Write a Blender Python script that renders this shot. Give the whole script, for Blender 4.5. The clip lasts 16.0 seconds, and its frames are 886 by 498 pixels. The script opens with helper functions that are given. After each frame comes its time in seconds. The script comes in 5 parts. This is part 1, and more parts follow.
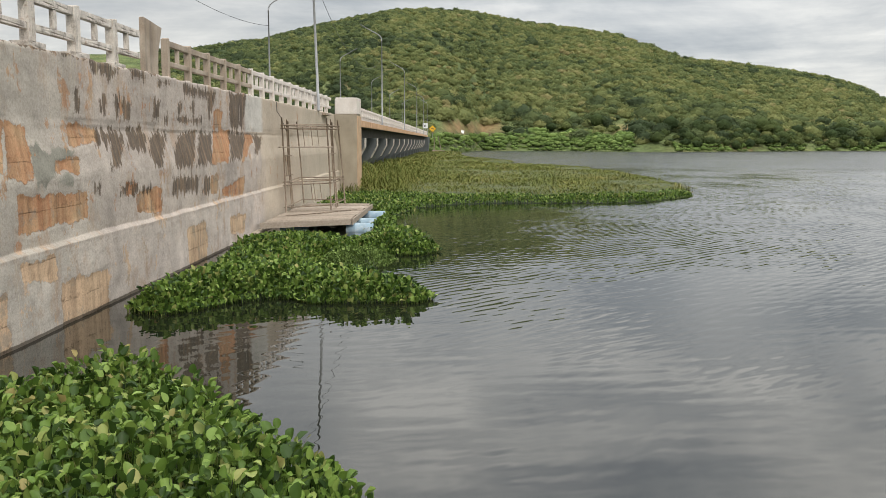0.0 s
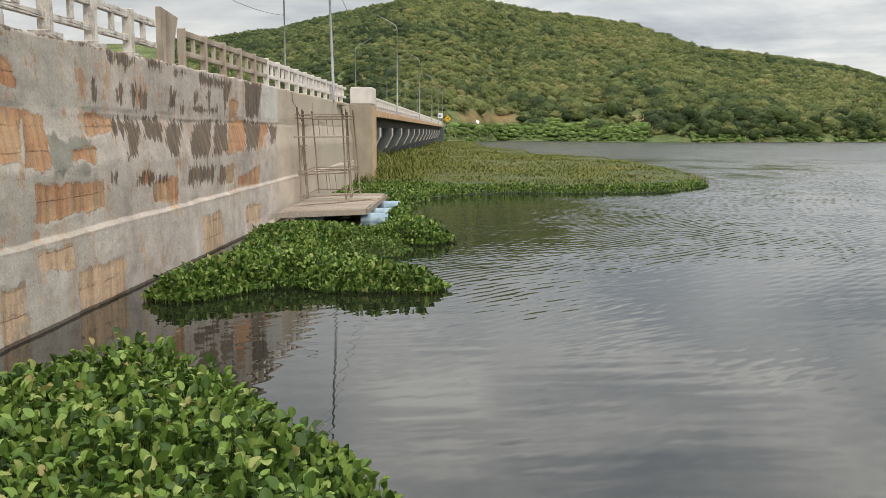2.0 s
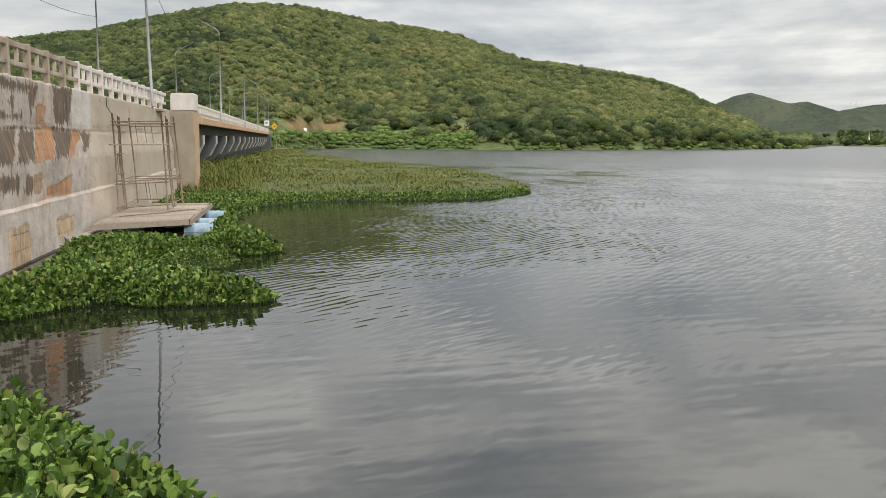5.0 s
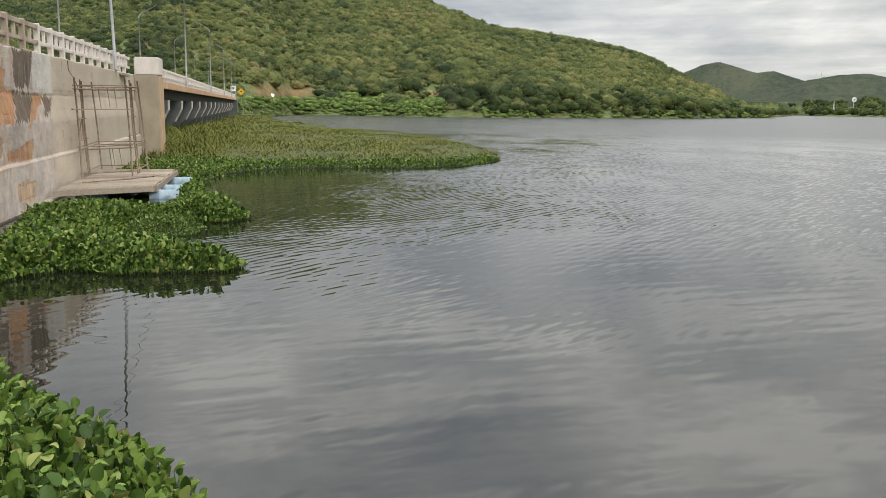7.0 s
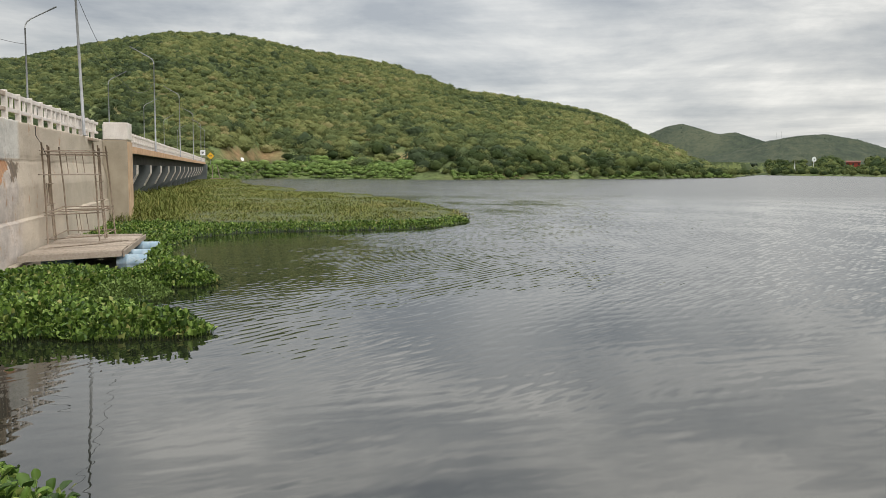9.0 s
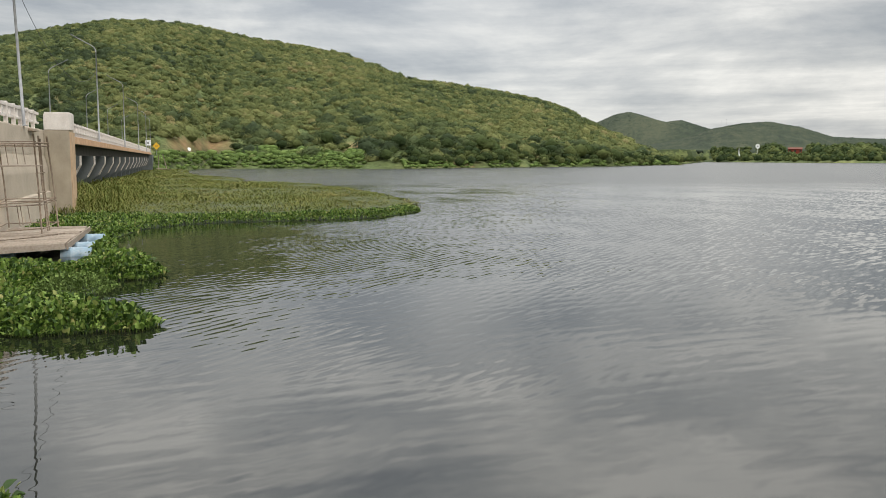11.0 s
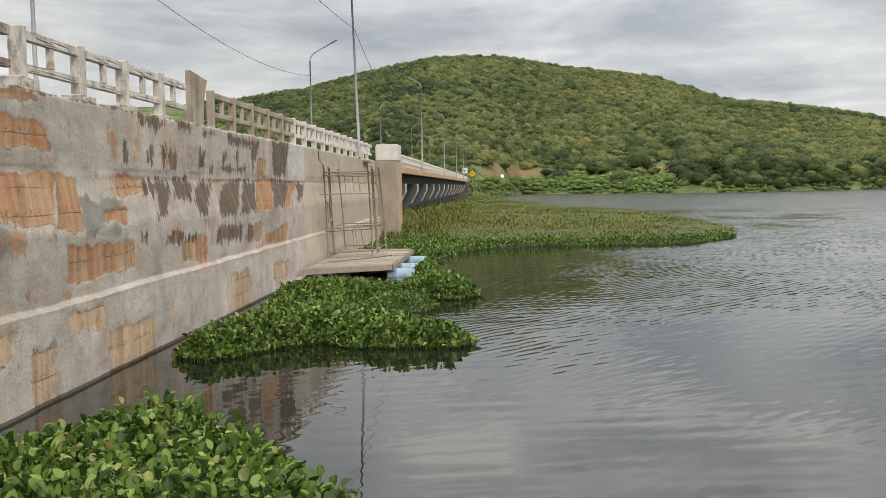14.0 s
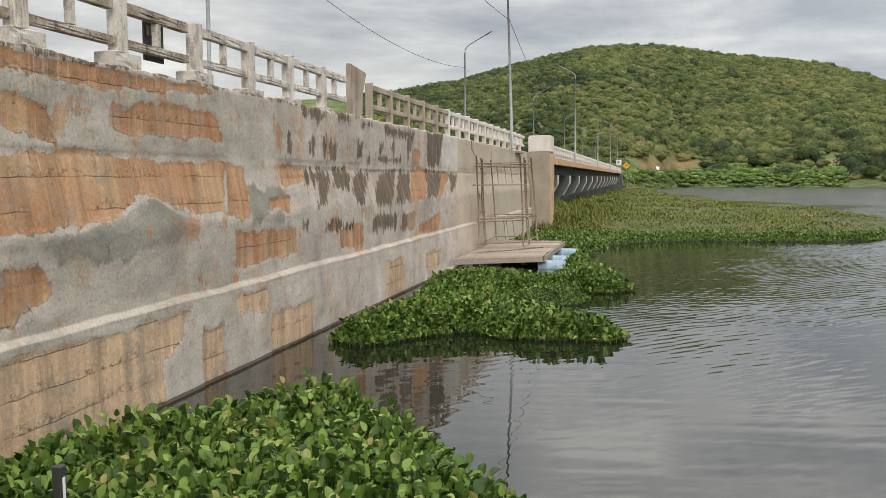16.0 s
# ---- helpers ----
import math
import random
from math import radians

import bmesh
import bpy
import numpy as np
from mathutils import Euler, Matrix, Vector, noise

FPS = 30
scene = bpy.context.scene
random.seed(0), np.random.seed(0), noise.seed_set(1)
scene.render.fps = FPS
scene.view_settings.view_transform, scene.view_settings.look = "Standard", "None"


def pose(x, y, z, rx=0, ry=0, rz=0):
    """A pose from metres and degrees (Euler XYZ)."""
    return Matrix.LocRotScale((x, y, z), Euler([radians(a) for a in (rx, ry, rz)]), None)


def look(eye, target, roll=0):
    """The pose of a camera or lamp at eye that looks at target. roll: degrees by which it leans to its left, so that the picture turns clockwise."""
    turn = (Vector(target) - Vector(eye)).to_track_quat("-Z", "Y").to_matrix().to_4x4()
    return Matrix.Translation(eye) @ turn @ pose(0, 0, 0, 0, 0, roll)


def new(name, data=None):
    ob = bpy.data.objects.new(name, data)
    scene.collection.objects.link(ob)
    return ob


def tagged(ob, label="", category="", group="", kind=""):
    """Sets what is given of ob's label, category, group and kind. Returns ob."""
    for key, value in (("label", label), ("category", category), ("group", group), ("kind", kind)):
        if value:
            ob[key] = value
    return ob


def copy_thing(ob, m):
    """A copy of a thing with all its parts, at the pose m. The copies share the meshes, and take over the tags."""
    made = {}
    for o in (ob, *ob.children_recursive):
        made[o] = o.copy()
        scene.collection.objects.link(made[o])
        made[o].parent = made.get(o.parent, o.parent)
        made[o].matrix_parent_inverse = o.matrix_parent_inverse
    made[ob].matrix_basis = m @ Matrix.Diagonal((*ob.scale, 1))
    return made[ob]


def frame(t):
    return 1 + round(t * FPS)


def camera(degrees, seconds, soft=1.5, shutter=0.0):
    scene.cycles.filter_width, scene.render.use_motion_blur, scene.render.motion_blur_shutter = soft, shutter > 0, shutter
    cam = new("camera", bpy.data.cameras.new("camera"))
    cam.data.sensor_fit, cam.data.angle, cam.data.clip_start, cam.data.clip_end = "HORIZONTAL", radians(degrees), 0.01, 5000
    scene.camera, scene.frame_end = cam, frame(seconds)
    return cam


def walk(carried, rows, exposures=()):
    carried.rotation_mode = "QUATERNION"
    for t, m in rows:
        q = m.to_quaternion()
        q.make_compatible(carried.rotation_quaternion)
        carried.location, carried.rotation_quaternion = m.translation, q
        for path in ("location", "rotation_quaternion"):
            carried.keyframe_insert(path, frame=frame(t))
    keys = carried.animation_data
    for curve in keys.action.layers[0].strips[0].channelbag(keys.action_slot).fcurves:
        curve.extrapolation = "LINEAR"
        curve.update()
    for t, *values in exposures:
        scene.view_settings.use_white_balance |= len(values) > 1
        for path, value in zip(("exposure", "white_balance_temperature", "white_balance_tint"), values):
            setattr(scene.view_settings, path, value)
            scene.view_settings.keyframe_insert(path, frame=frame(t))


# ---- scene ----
# ---- camera ----
cam = camera(53.4, 16.0, soft=0.5)
PATH = [  # seconds, turn to the left, tilt up, lean (degrees)
    (0.0, 0.64, -7.00, 0.06), (0.5, 1.50, -6.86, 0.40), (1.0, 2.64, -6.75, 0.46), (1.5, 2.38, -6.78, 0.34),
    (2.0, 1.59, -7.64, 0.18), (2.5, 0.31, -7.80, 0.25), (3.0, -1.50, -8.16, 0.39), (3.5, -4.99, -7.71, 0.64),
    (4.0, -6.59, -7.08, 0.39), (4.5, -7.45, -7.17, 0.13), (4.7, -8.34, -6.98, 0.17), (5.75, -10.75, -8.05, 0.52),
    (6.8, -11.48, -9.18, 0.70), (7.0, -11.51, -9.18, 0.70), (7.5, -12.00, -8.94, 0.64), (8.0, -12.27, -7.96, 0.58),
    (8.5, -12.64, -6.53, 0.18), (9.0, -13.40, -5.17, 0.26), (9.2, -14.06, -5.15, 0.09), (10.25, -17.20, -5.86, -0.06),
    (11.3, -15.45, -5.80, -0.16), (11.5, -14.12, -5.51, -0.17), (12.0, -12.42, -5.19, -0.24), (12.5, -8.77, -5.41, -0.47),
    (13.0, -4.95, -5.16, -0.49), (13.5, -1.43, -5.00, -0.65), (14.0, 3.29, -4.09, -0.86), (14.5, 8.45, -3.67, -0.82),
    (15.0, 11.16, -3.99, -0.69), (15.5, 12.66, -4.14, -0.17), (16.0, 13.06, -4.55, -0.40)]
walk(cam, [(t, pose(-0.0031 * yaw, 0, 3.09, 90 + tilt, 0, yaw) @ pose(0, 0, 0, 0, 0, lean)) for t, yaw, tilt, lean in PATH],
     exposures=[(0.0, 0.24), (4.7, 0.23), (9.2, 0.15), (11.3, 0.15), (13.5, 0.18), (16.0, 0.20)])

# ---- sky and sun ----
SUN_ELEV, SUN_AZ = 42.0, -150.0      # degrees; azimuth to the left of +y
world = bpy.data.worlds.new("overcast_sky")
scene.world = world
world.use_nodes = True
wt = world.node_tree
wt.nodes.clear()


def wnode(kind):
    return wt.nodes.new(kind)


def wmath(op, a, b=None, c=None):
    n = wnode("ShaderNodeMath")
    n.operation = op
    for i, v in enumerate((a, b, c)):
        if v is None:
            continue
        if isinstance(v, (int, float)):
            n.inputs[i].default_value = v
        else:
            wt.links.new(v, n.inputs[i])
    return n.outputs[0]


sky = wnode("ShaderNodeTexSky")
sky.sky_type, sky.sun_disc = "NISHITA", False
sky.sun_elevation, sky.sun_rotation = radians(SUN_ELEV), radians(-SUN_AZ)
tc = wnode("ShaderNodeTexCoord")
sep = wnode("ShaderNodeSeparateXYZ")
wt.links.new(tc.outputs["Generated"], sep.inputs[0])
up = wmath("ADD", wmath("MAXIMUM", sep.outputs[2], 0.0), 0.28)
comb = wnode("ShaderNodeCombineXYZ")
wt.links.new(wmath("DIVIDE", sep.outputs[0], up), comb.inputs[0])
wt.links.new(wmath("DIVIDE", sep.outputs[1], up), comb.inputs[1])


def wnoise(source, scale, detail, rough, stretch=(1, 1, 1), shift=(0, 0, 0), distortion=0.0):
    mp = wnode("ShaderNodeMapping")
    mp.inputs["Scale"].default_value, mp.inputs["Location"].default_value = stretch, shift
    wt.links.new(source, mp.inputs[0])
    n = wnode("ShaderNodeTexNoise")
    n.inputs["Scale"].default_value, n.inputs["Detail"].default_value = scale, detail
    n.inputs["Roughness"].default_value, n.inputs["Distortion"].default_value = rough, distortion
    wt.links.new(mp.outputs[0], n.inputs["Vector"])
    return n.outputs[0]


big = wnoise(comb.outputs[0], 0.75, 5, 0.55, (0.9, 1.2, 1), (3.1, 1.7, 0), 0.5)
puffs = wnoise(tc.outputs["Generated"], 3.6, 9, 0.60, (1, 1, 3.2), (1.3, 0.2, 0.7), 0.25)
layers = wnoise(tc.outputs["Generated"], 2.3, 9, 0.60, (1.0, 1.0, 8.5), (0.3, 2.2, 0.1), 0.2)
cloud = wmath("ADD", wmath("MULTIPLY", puffs, 0.50), wmath("ADD", wmath("MULTIPLY", big, 0.25), wmath("MULTIPLY", layers, 0.35)))
streaks = wnoise(tc.outputs["Generated"], 2.0, 8, 0.58, (1.0, 1.0, 17.0), (4.3, 1.2, 0.6), 0.3)
low = wmath("MAXIMUM", wmath("SUBTRACT", 1.0, wmath("MULTIPLY", wmath("MAXIMUM", sep.outputs[2], 0.0), 7.5)), 0.0)
cloud = wmath("ADD", cloud, wmath("MULTIPLY", wmath("MULTIPLY", wmath("SUBTRACT", streaks, 0.47), 0.62), low))


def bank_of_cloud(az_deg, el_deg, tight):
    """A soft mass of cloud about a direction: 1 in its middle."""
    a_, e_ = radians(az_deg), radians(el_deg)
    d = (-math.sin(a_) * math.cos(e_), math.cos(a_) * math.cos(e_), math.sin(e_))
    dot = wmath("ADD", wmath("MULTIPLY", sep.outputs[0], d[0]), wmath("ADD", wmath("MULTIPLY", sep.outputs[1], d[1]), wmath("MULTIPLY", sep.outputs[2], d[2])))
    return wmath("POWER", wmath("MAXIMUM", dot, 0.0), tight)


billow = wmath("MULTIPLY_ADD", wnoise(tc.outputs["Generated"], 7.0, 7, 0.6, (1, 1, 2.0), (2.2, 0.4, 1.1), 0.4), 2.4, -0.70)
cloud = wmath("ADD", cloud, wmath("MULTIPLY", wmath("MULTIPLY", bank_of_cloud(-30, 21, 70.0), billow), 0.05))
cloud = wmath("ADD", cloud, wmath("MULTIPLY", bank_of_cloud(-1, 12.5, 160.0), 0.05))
ramp = wnode("ShaderNodeValToRGB")
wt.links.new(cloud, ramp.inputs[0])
cr = ramp.color_ramp
cr.elements[0].position, cr.elements[0].color = 0.44, (0.37, 0.395, 0.425, 1)
cr.elements[1].position, cr.elements[1].color = 0.67, (0.98, 0.96, 0.91, 1)
for p, col in ((0.50, (0.475, 0.495, 0.51, 1)), (0.55, (0.59, 0.60, 0.60, 1)), (0.60, (0.72, 0.72, 0.70, 1))):
    e = cr.elements.new(p)
    e.color = col
mixs, skyl = wnode("ShaderNodeMix"), wnode("ShaderNodeMix")
mixs.data_type = skyl.data_type = "RGBA"
skyl.blend_type = "MULTIPLY"
skyl.inputs[0].default_value = 1.0
wt.links.new(sky.outputs[0], skyl.inputs[6])
skyl.inputs[7].default_value = (0.10, 0.10, 0.10, 1)
mixs.inputs[0].default_value = 0.92
wt.links.new(skyl.outputs[2], mixs.inputs[6])
# overcast sky: brighter towards the zenith
hi = wmath("MAXIMUM", sep.outputs[2], 0.0)
zen = wmath("MULTIPLY_ADD", hi, wmath("MULTIPLY_ADD", hi, 5.2, -0.85), 0.92)
zen = wmath("MULTIPLY", zen, wmath("MULTIPLY_ADD", wmath("POWER", wmath("MAXIMUM", wmath("ADD", wmath("MULTIPLY", sep.outputs[0], 0.22), wmath("MULTIPLY", sep.outputs[1], 0.975)), 0.0), 12.0), 0.30, 0.90))
zmul = wnode("ShaderNodeMix")
zmul.data_type, zmul.blend_type = "RGBA", "MULTIPLY"
zmul.inputs[0].default_value = 1.0
wt.links.new(ramp.outputs[0], zmul.inputs[6])
wt.links.new(zen, zmul.inputs[7])
wt.links.new(zmul.outputs[2], mixs.inputs[7])
bg = wnode("ShaderNodeBackground")
bg.inputs[1].default_value = 1.0
wt.links.new(mixs.outputs[2], bg.inputs[0])
wout = wnode("ShaderNodeOutputWorld")
wt.links.new(bg.outputs[0], wout.inputs[0])

sun = new("sun", bpy.data.lights.new("sun", "SUN"))
sun.data.energy, sun.data.angle, sun.data.color = 1.3, radians(18), (1.0, 0.95, 0.87)
sd = Vector((-math.sin(radians(SUN_AZ)) * math.cos(radians(SUN_ELEV)), math.cos(radians(SUN_AZ)) * math.cos(radians(SUN_ELEV)), math.sin(radians(SUN_ELEV))))
sun.matrix_world = look(sd * 300, (0, 0, 0))


# ---- materials ----
class Mat:
    """A node material with short ways to add textures."""

    def __init__(self, name, rough=0.8, metal=0.0, spec=0.5):
        self.m = bpy.data.materials.new(name)
        self.m.use_nodes = True
        self.t = self.m.node_tree
        self.b = self.t.nodes["Principled BSDF"]
        self.b.inputs["Roughness"].default_value = rough
        self.b.inputs["Metallic"].default_value = metal
        self.b.inputs["Specular IOR Level"].default_value = spec
        self.tc = self.t.nodes.new("ShaderNodeTexCoord")

    def link(self, a, b):
        self.t.links.new(a, b)

    def put(self, v, sock):
        if isinstance(v, (int, float)):
            sock.default_value = v
        elif isinstance(v, tuple):
            sock.default_value = v if len(v) == len(sock.default_value) else (*v, 1)
        else:
            self.link(v, sock)

    def math(self, op, a, b=0.0, clamp=False):
        n = self.t.nodes.new("ShaderNodeMath")
        n.operation, n.use_clamp = op, clamp
        self.put(a, n.inputs[0]), self.put(b, n.inputs[1])
        return n.outputs[0]

    def noise(self, scale, detail=4, rough=0.55, stretch=(1, 1, 1), dist=0.0, coord="Object"):
        mp = self.t.nodes.new("ShaderNodeMapping")
        mp.inputs["Scale"].default_value = stretch
        self.link(self.tc.outputs[coord], mp.inputs[0])
        n = self.t.nodes.new("ShaderNodeTexNoise")
        n.inputs["Scale"].default_value, n.inputs["Detail"].default_value = scale, detail
        n.inputs["Roughness"].default_value, n.inputs["Distortion"].default_value = rough, dist
        self.link(mp.outputs[0], n.inputs["Vector"])
        return n.outputs[0]

    def ramp(self, fac, stops):
        n = self.t.nodes.new("ShaderNodeValToRGB")
        self.link(fac, n.inputs[0])
        r = n.color_ramp
        for i, (p, col) in enumerate(stops):
            e = r.elements[i] if i < 2 else r.elements.new(p)
            e.position = p
            e.color = (*col, 1) if isinstance(col, tuple) else (col, col, col, 1)
        return n.outputs[0]

    def mix(self, fac, a, b, mode="MIX"):
        n = self.t.nodes.new("ShaderNodeMix")
        n.data_type, n.blend_type = "RGBA", mode
        self.put(fac, n.inputs[0]), self.put(a, n.inputs[6]), self.put(b, n.inputs[7])
        return n.outputs[2]

    def color(self, c):
        self.put(c, self.b.inputs["Base Color"])
        return self

    def rough(self, v):
        self.put(v, self.b.inputs["Roughness"])
        return self

    def bump(self, h, strength=0.3, distance=0.02):
        n = self.t.nodes.new("ShaderNodeBump")
        n.inputs["Strength"].default_value, n.inputs["Distance"].default_value = strength, distance
        self.link(h, n.inputs["Height"])
        self.link(n.outputs[0], self.b.inputs["Normal"])
        return self

    def attr(self, name):
        n = self.t.nodes.new("ShaderNodeAttribute")
        n.attribute_name = name
        s = self.t.nodes.new("ShaderNodeSeparateColor")
        self.link(n.outputs[0], s.inputs[0])
        return s.outputs

    def island(self):
        return self.t.nodes.new("ShaderNodeNewGeometry").outputs["Random Per Island"]

    def objrand(self):
        return self.t.nodes.new("ShaderNodeObjectInfo").outputs["Random"]


def concrete(name, light, dark, scale=1.0, streak=0.5, stain=(0.10, 0.085, 0.07)):
    k = Mat(name, 0.9, 0, 0.25)
    base = k.ramp(k.noise(1.3 * scale, 6), [(0.3, dark), (0.7, light)])
    grain = k.ramp(k.noise(45 * scale, 3), [(0.3, 0.82), (0.7, 1.08)])
    c = k.mix(1.0, base, grain, "MULTIPLY")
    st = k.ramp(k.noise(3.0 * scale, 5, 0.6, (1, 1, 0.18)), [(0.52, 0.0), (0.72, 1.0)])
    c = k.mix(k.math("MULTIPLY", st, streak), c, stain)
    k.color(c).bump(k.noise(30 * scale, 5, 0.65), 0.35, 0.01)
    return k.m


k = Mat("weathered_railing_concrete", 0.9, 0, 0.25)
c = k.ramp(k.noise(2.2, 6), [(0.3, (0.52, 0.465, 0.41)), (0.7, (0.76, 0.70, 0.635))])
c = k.mix(k.math("MULTIPLY", k.ramp(k.noise(5.0, 8, 0.75, (1, 1, 0.5)), [(0.50, 0.0), (0.61, 1.0)]), 0.55), c, (0.12, 0.10, 0.08))
c = k.mix(k.math("MULTIPLY", k.ramp(k.noise(3.2, 7, 0.7), [(0.60, 0.0), (0.68, 1.0)]), 0.6), c, (0.30, 0.17, 0.10))
c = k.mix(1.0, c, k.ramp(k.noise(40, 4, 0.7), [(0.3, 0.78), (0.7, 1.1)]), "MULTIPLY")
k.color(c).bump(k.noise(22, 7, 0.7), 0.7, 0.02)
each = k.t.nodes.new("ShaderNodeCombineXYZ")
for axis in range(3):
    k.link(k.math("MULTIPLY", k.objrand(), 37.0 + 11.0 * axis), each.inputs[axis])
for node in list(k.t.nodes):
    if node.bl_idname == "ShaderNodeMapping":
        k.link(each.outputs[0], node.inputs["Location"])
M_CONC = k.m
k = Mat("crumbling_brown_concrete", 0.95, 0, 0.15)
c = k.ramp(k.noise(3.5, 7, 0.7), [(0.32, (0.20, 0.15, 0.105)), (0.46, (0.40, 0.325, 0.25)), (0.60, (0.66, 0.60, 0.53))])
c = k.mix(k.math("MULTIPLY", k.ramp(k.noise(7, 7, 0.75), [(0.52, 0.0), (0.60, 1.0)]), 0.8), c, (0.06, 0.047, 0.036))
k.color(c).bump(k.noise(18, 8, 0.75), 1.0, 0.03)
M_DECAY = k.m
M_CONC_BROWN = concrete("brown_weathered_concrete", (0.50, 0.42, 0.34), (0.30, 0.235, 0.175))
M_WHITE = concrete("white_painted_concrete", (0.76, 0.70, 0.645), (0.62, 0.555, 0.50), 1.0, 0.3, (0.36, 0.29, 0.24))
M_PIER = concrete("grey_plastered_concrete", (0.45, 0.385, 0.295), (0.32, 0.272, 0.205), 0.8, 0.25, (0.19, 0.16, 0.125))
M_FASCIA = concrete("ochre_weathered_concrete", (0.66, 0.43, 0.27), (0.50, 0.30, 0.17), 1.0, 0.55, (0.27, 0.145, 0.08))
M_CAP = concrete("blue_grey_concrete", (0.155, 0.168, 0.168), (0.095, 0.106, 0.106), 0.6, 0.4)
# deck underside: concrete coloured near black, the shade below the deck included
M_GIRDER_SHADE = concrete("shaded_girder_concrete", (0.10, 0.093, 0.085), (0.06, 0.056, 0.05), 0.6, 0.25)

# the retaining wall: plaster, bare boarded concrete and run-off stains, by the wall's own wear map
k = Mat("patched_wall", 0.92, 0, 0.2)
w = k.attr("wear")
pos = k.t.nodes.new("ShaderNodeSeparateXYZ")
k.link(k.tc.outputs["Object"], pos.inputs[0])


def along(v, lo, hi):
    n = k.t.nodes.new("ShaderNodeMapRange")
    n.interpolation_type = "SMOOTHSTEP"
    n.inputs[1].default_value, n.inputs[2].default_value = lo, hi
    k.link(v, n.inputs[0])
    return n.outputs[0]


rag = k.math("SUBTRACT", k.noise(3.4, 10, 0.72, (1, 1, 1), 0.2), 0.5)
fray = k.math("SUBTRACT", k.noise(2.2, 7, 0.66, (0, 2.2, 0.30), 0.1), 0.5)
edge_v = k.math("ADD", w[0], k.math("ADD", k.math("MULTIPLY", rag, 1.9), k.math("MULTIPLY", fray, 0.9)))
bare = k.ramp(edge_v, [(0.47, 0.0), (0.52, 1.0)])
rim = k.math("MULTIPLY", k.ramp(edge_v, [(0.40, 0.0), (0.47, 1.0), (0.53, 0.0)]), k.ramp(k.noise(1.7, 5, 0.6), [(0.50, 0.0), (0.62, 1.0)]))
new_pl = k.ramp(k.math("ADD", w[2], k.math("MULTIPLY", rag, 1.3)), [(0.42, 0.0), (0.56, 1.0)])
# plaster: grey-green by the old patches, paler further on, beige where it was renewed
blend = k.math("ADD", pos.outputs[1], k.math("MULTIPLY", k.math("SUBTRACT", k.noise(0.5, 6, 0.65), 0.5), 7.0))
tone = k.mix(along(blend, 14.0, 17.0), (0.455, 0.408, 0.350), (0.490, 0.424, 0.372))
tone = k.mix(along(blend, 29.2, 30.8), tone, (0.475, 0.402, 0.318))
strip = k.math("MULTIPLY", k.math("MULTIPLY", along(pos.outputs[1], 28.75, 28.85), along(pos.outputs[1], 31.6, 31.1)), along(pos.outputs[2], 3.36, 3.40))
tone = k.mix(strip, tone, (0.56, 0.53, 0.48))
cloudy = k.ramp(k.noise(0.75, 7, 0.58), [(0.28, 0.78), (0.5, 1.0), (0.72, 1.22)])
tone = k.mix(1.0, tone, k.mix(along(k.math("ADD", pos.outputs[2], k.math("MULTIPLY", rag, 0.3)), 1.325, 1.27), (1, 1, 1), (1.15, 1.16, 1.17)), "MULTIPLY")
plaster = k.mix(1.0, tone, cloudy, "MULTIPLY")
trowel = k.ramp(k.noise(2.4, 8, 0.68, (1, 0.6, 2.0), 0.3), [(0.34, 0.88), (0.5, 1.0), (0.68, 1.10)])
plaster = k.mix(1.0, plaster, trowel, "MULTIPLY")
sheets = k.ramp(k.noise(1.8, 6, 0.6, (1, 1.3, 0.35)), [(0.32, 0.90), (0.52, 1.0), (0.72, 1.08)])
plaster = k.mix(1.0, plaster, sheets, "MULTIPLY")
even = k.mix(1.0, tone, k.ramp(k.noise(0.6, 5, 0.55), [(0.3, 0.96), (0.7, 1.26)]), "MULTIPLY")
plaster = k.mix(k.math("MULTIPLY", along(blend, 29.6, 30.6), 0.8), plaster, even)
rusty = k.ramp(k.noise(1.15, 8, 0.68, (1, 1.3, 0.7)), [(0.54, 0.0), (0.66, 1.0)])
rusty = k.math("MULTIPLY", rusty, along(blend, 31.5, 29.0))
plaster = k.mix(k.math("MULTIPLY", rusty, 0.55), plaster, (0.40, 0.265, 0.165))
pale = k.ramp(k.noise(2.3, 8, 0.7, (1, 1, 0.6)), [(0.60, 0.0), (0.68, 1.0)])
plaster = k.mix(k.math("MULTIPLY", pale, 0.30), plaster, (0.55, 0.51, 0.46))
fresh = k.ramp(k.noise(1.2, 7, 0.60), [(0.3, (0.205, 0.195, 0.160)), (0.5, (0.305, 0.290, 0.242)), (0.72, (0.40, 0.375, 0.318))])
# bare concrete: board marks, rust-red runs, pale lime drips
board = k.ramp(k.noise(0.75, 7, 0.6), [(0.30, (0.385, 0.185, 0.096)), (0.46, (0.455, 0.252, 0.138)), (0.60, (0.49, 0.315, 0.182)), (0.75, (0.51, 0.38, 0.245))])
board = k.mix(k.math("MULTIPLY", along(pos.outputs[2], 1.50, 1.32), 0.8), board, (0.60, 0.44, 0.295))
veils = k.ramp(k.noise(3.0, 6, 0.6, (0, 1.4, 0.07)), [(0.30, 0.66), (0.5, 1.0), (0.70, 1.28)])
board = k.mix(1.0, board, veils, "MULTIPLY")
redrun = k.ramp(k.noise(1.5, 6, 0.6, (0, 1.5, 0.16)), [(0.52, 0.0), (0.64, 1.0)])
redrun = k.math("MULTIPLY", redrun, along(pos.outputs[2], 1.35, 1.6))
board = k.mix(k.math("MULTIPLY", redrun, 0.55), board, (0.375, 0.150, 0.075))


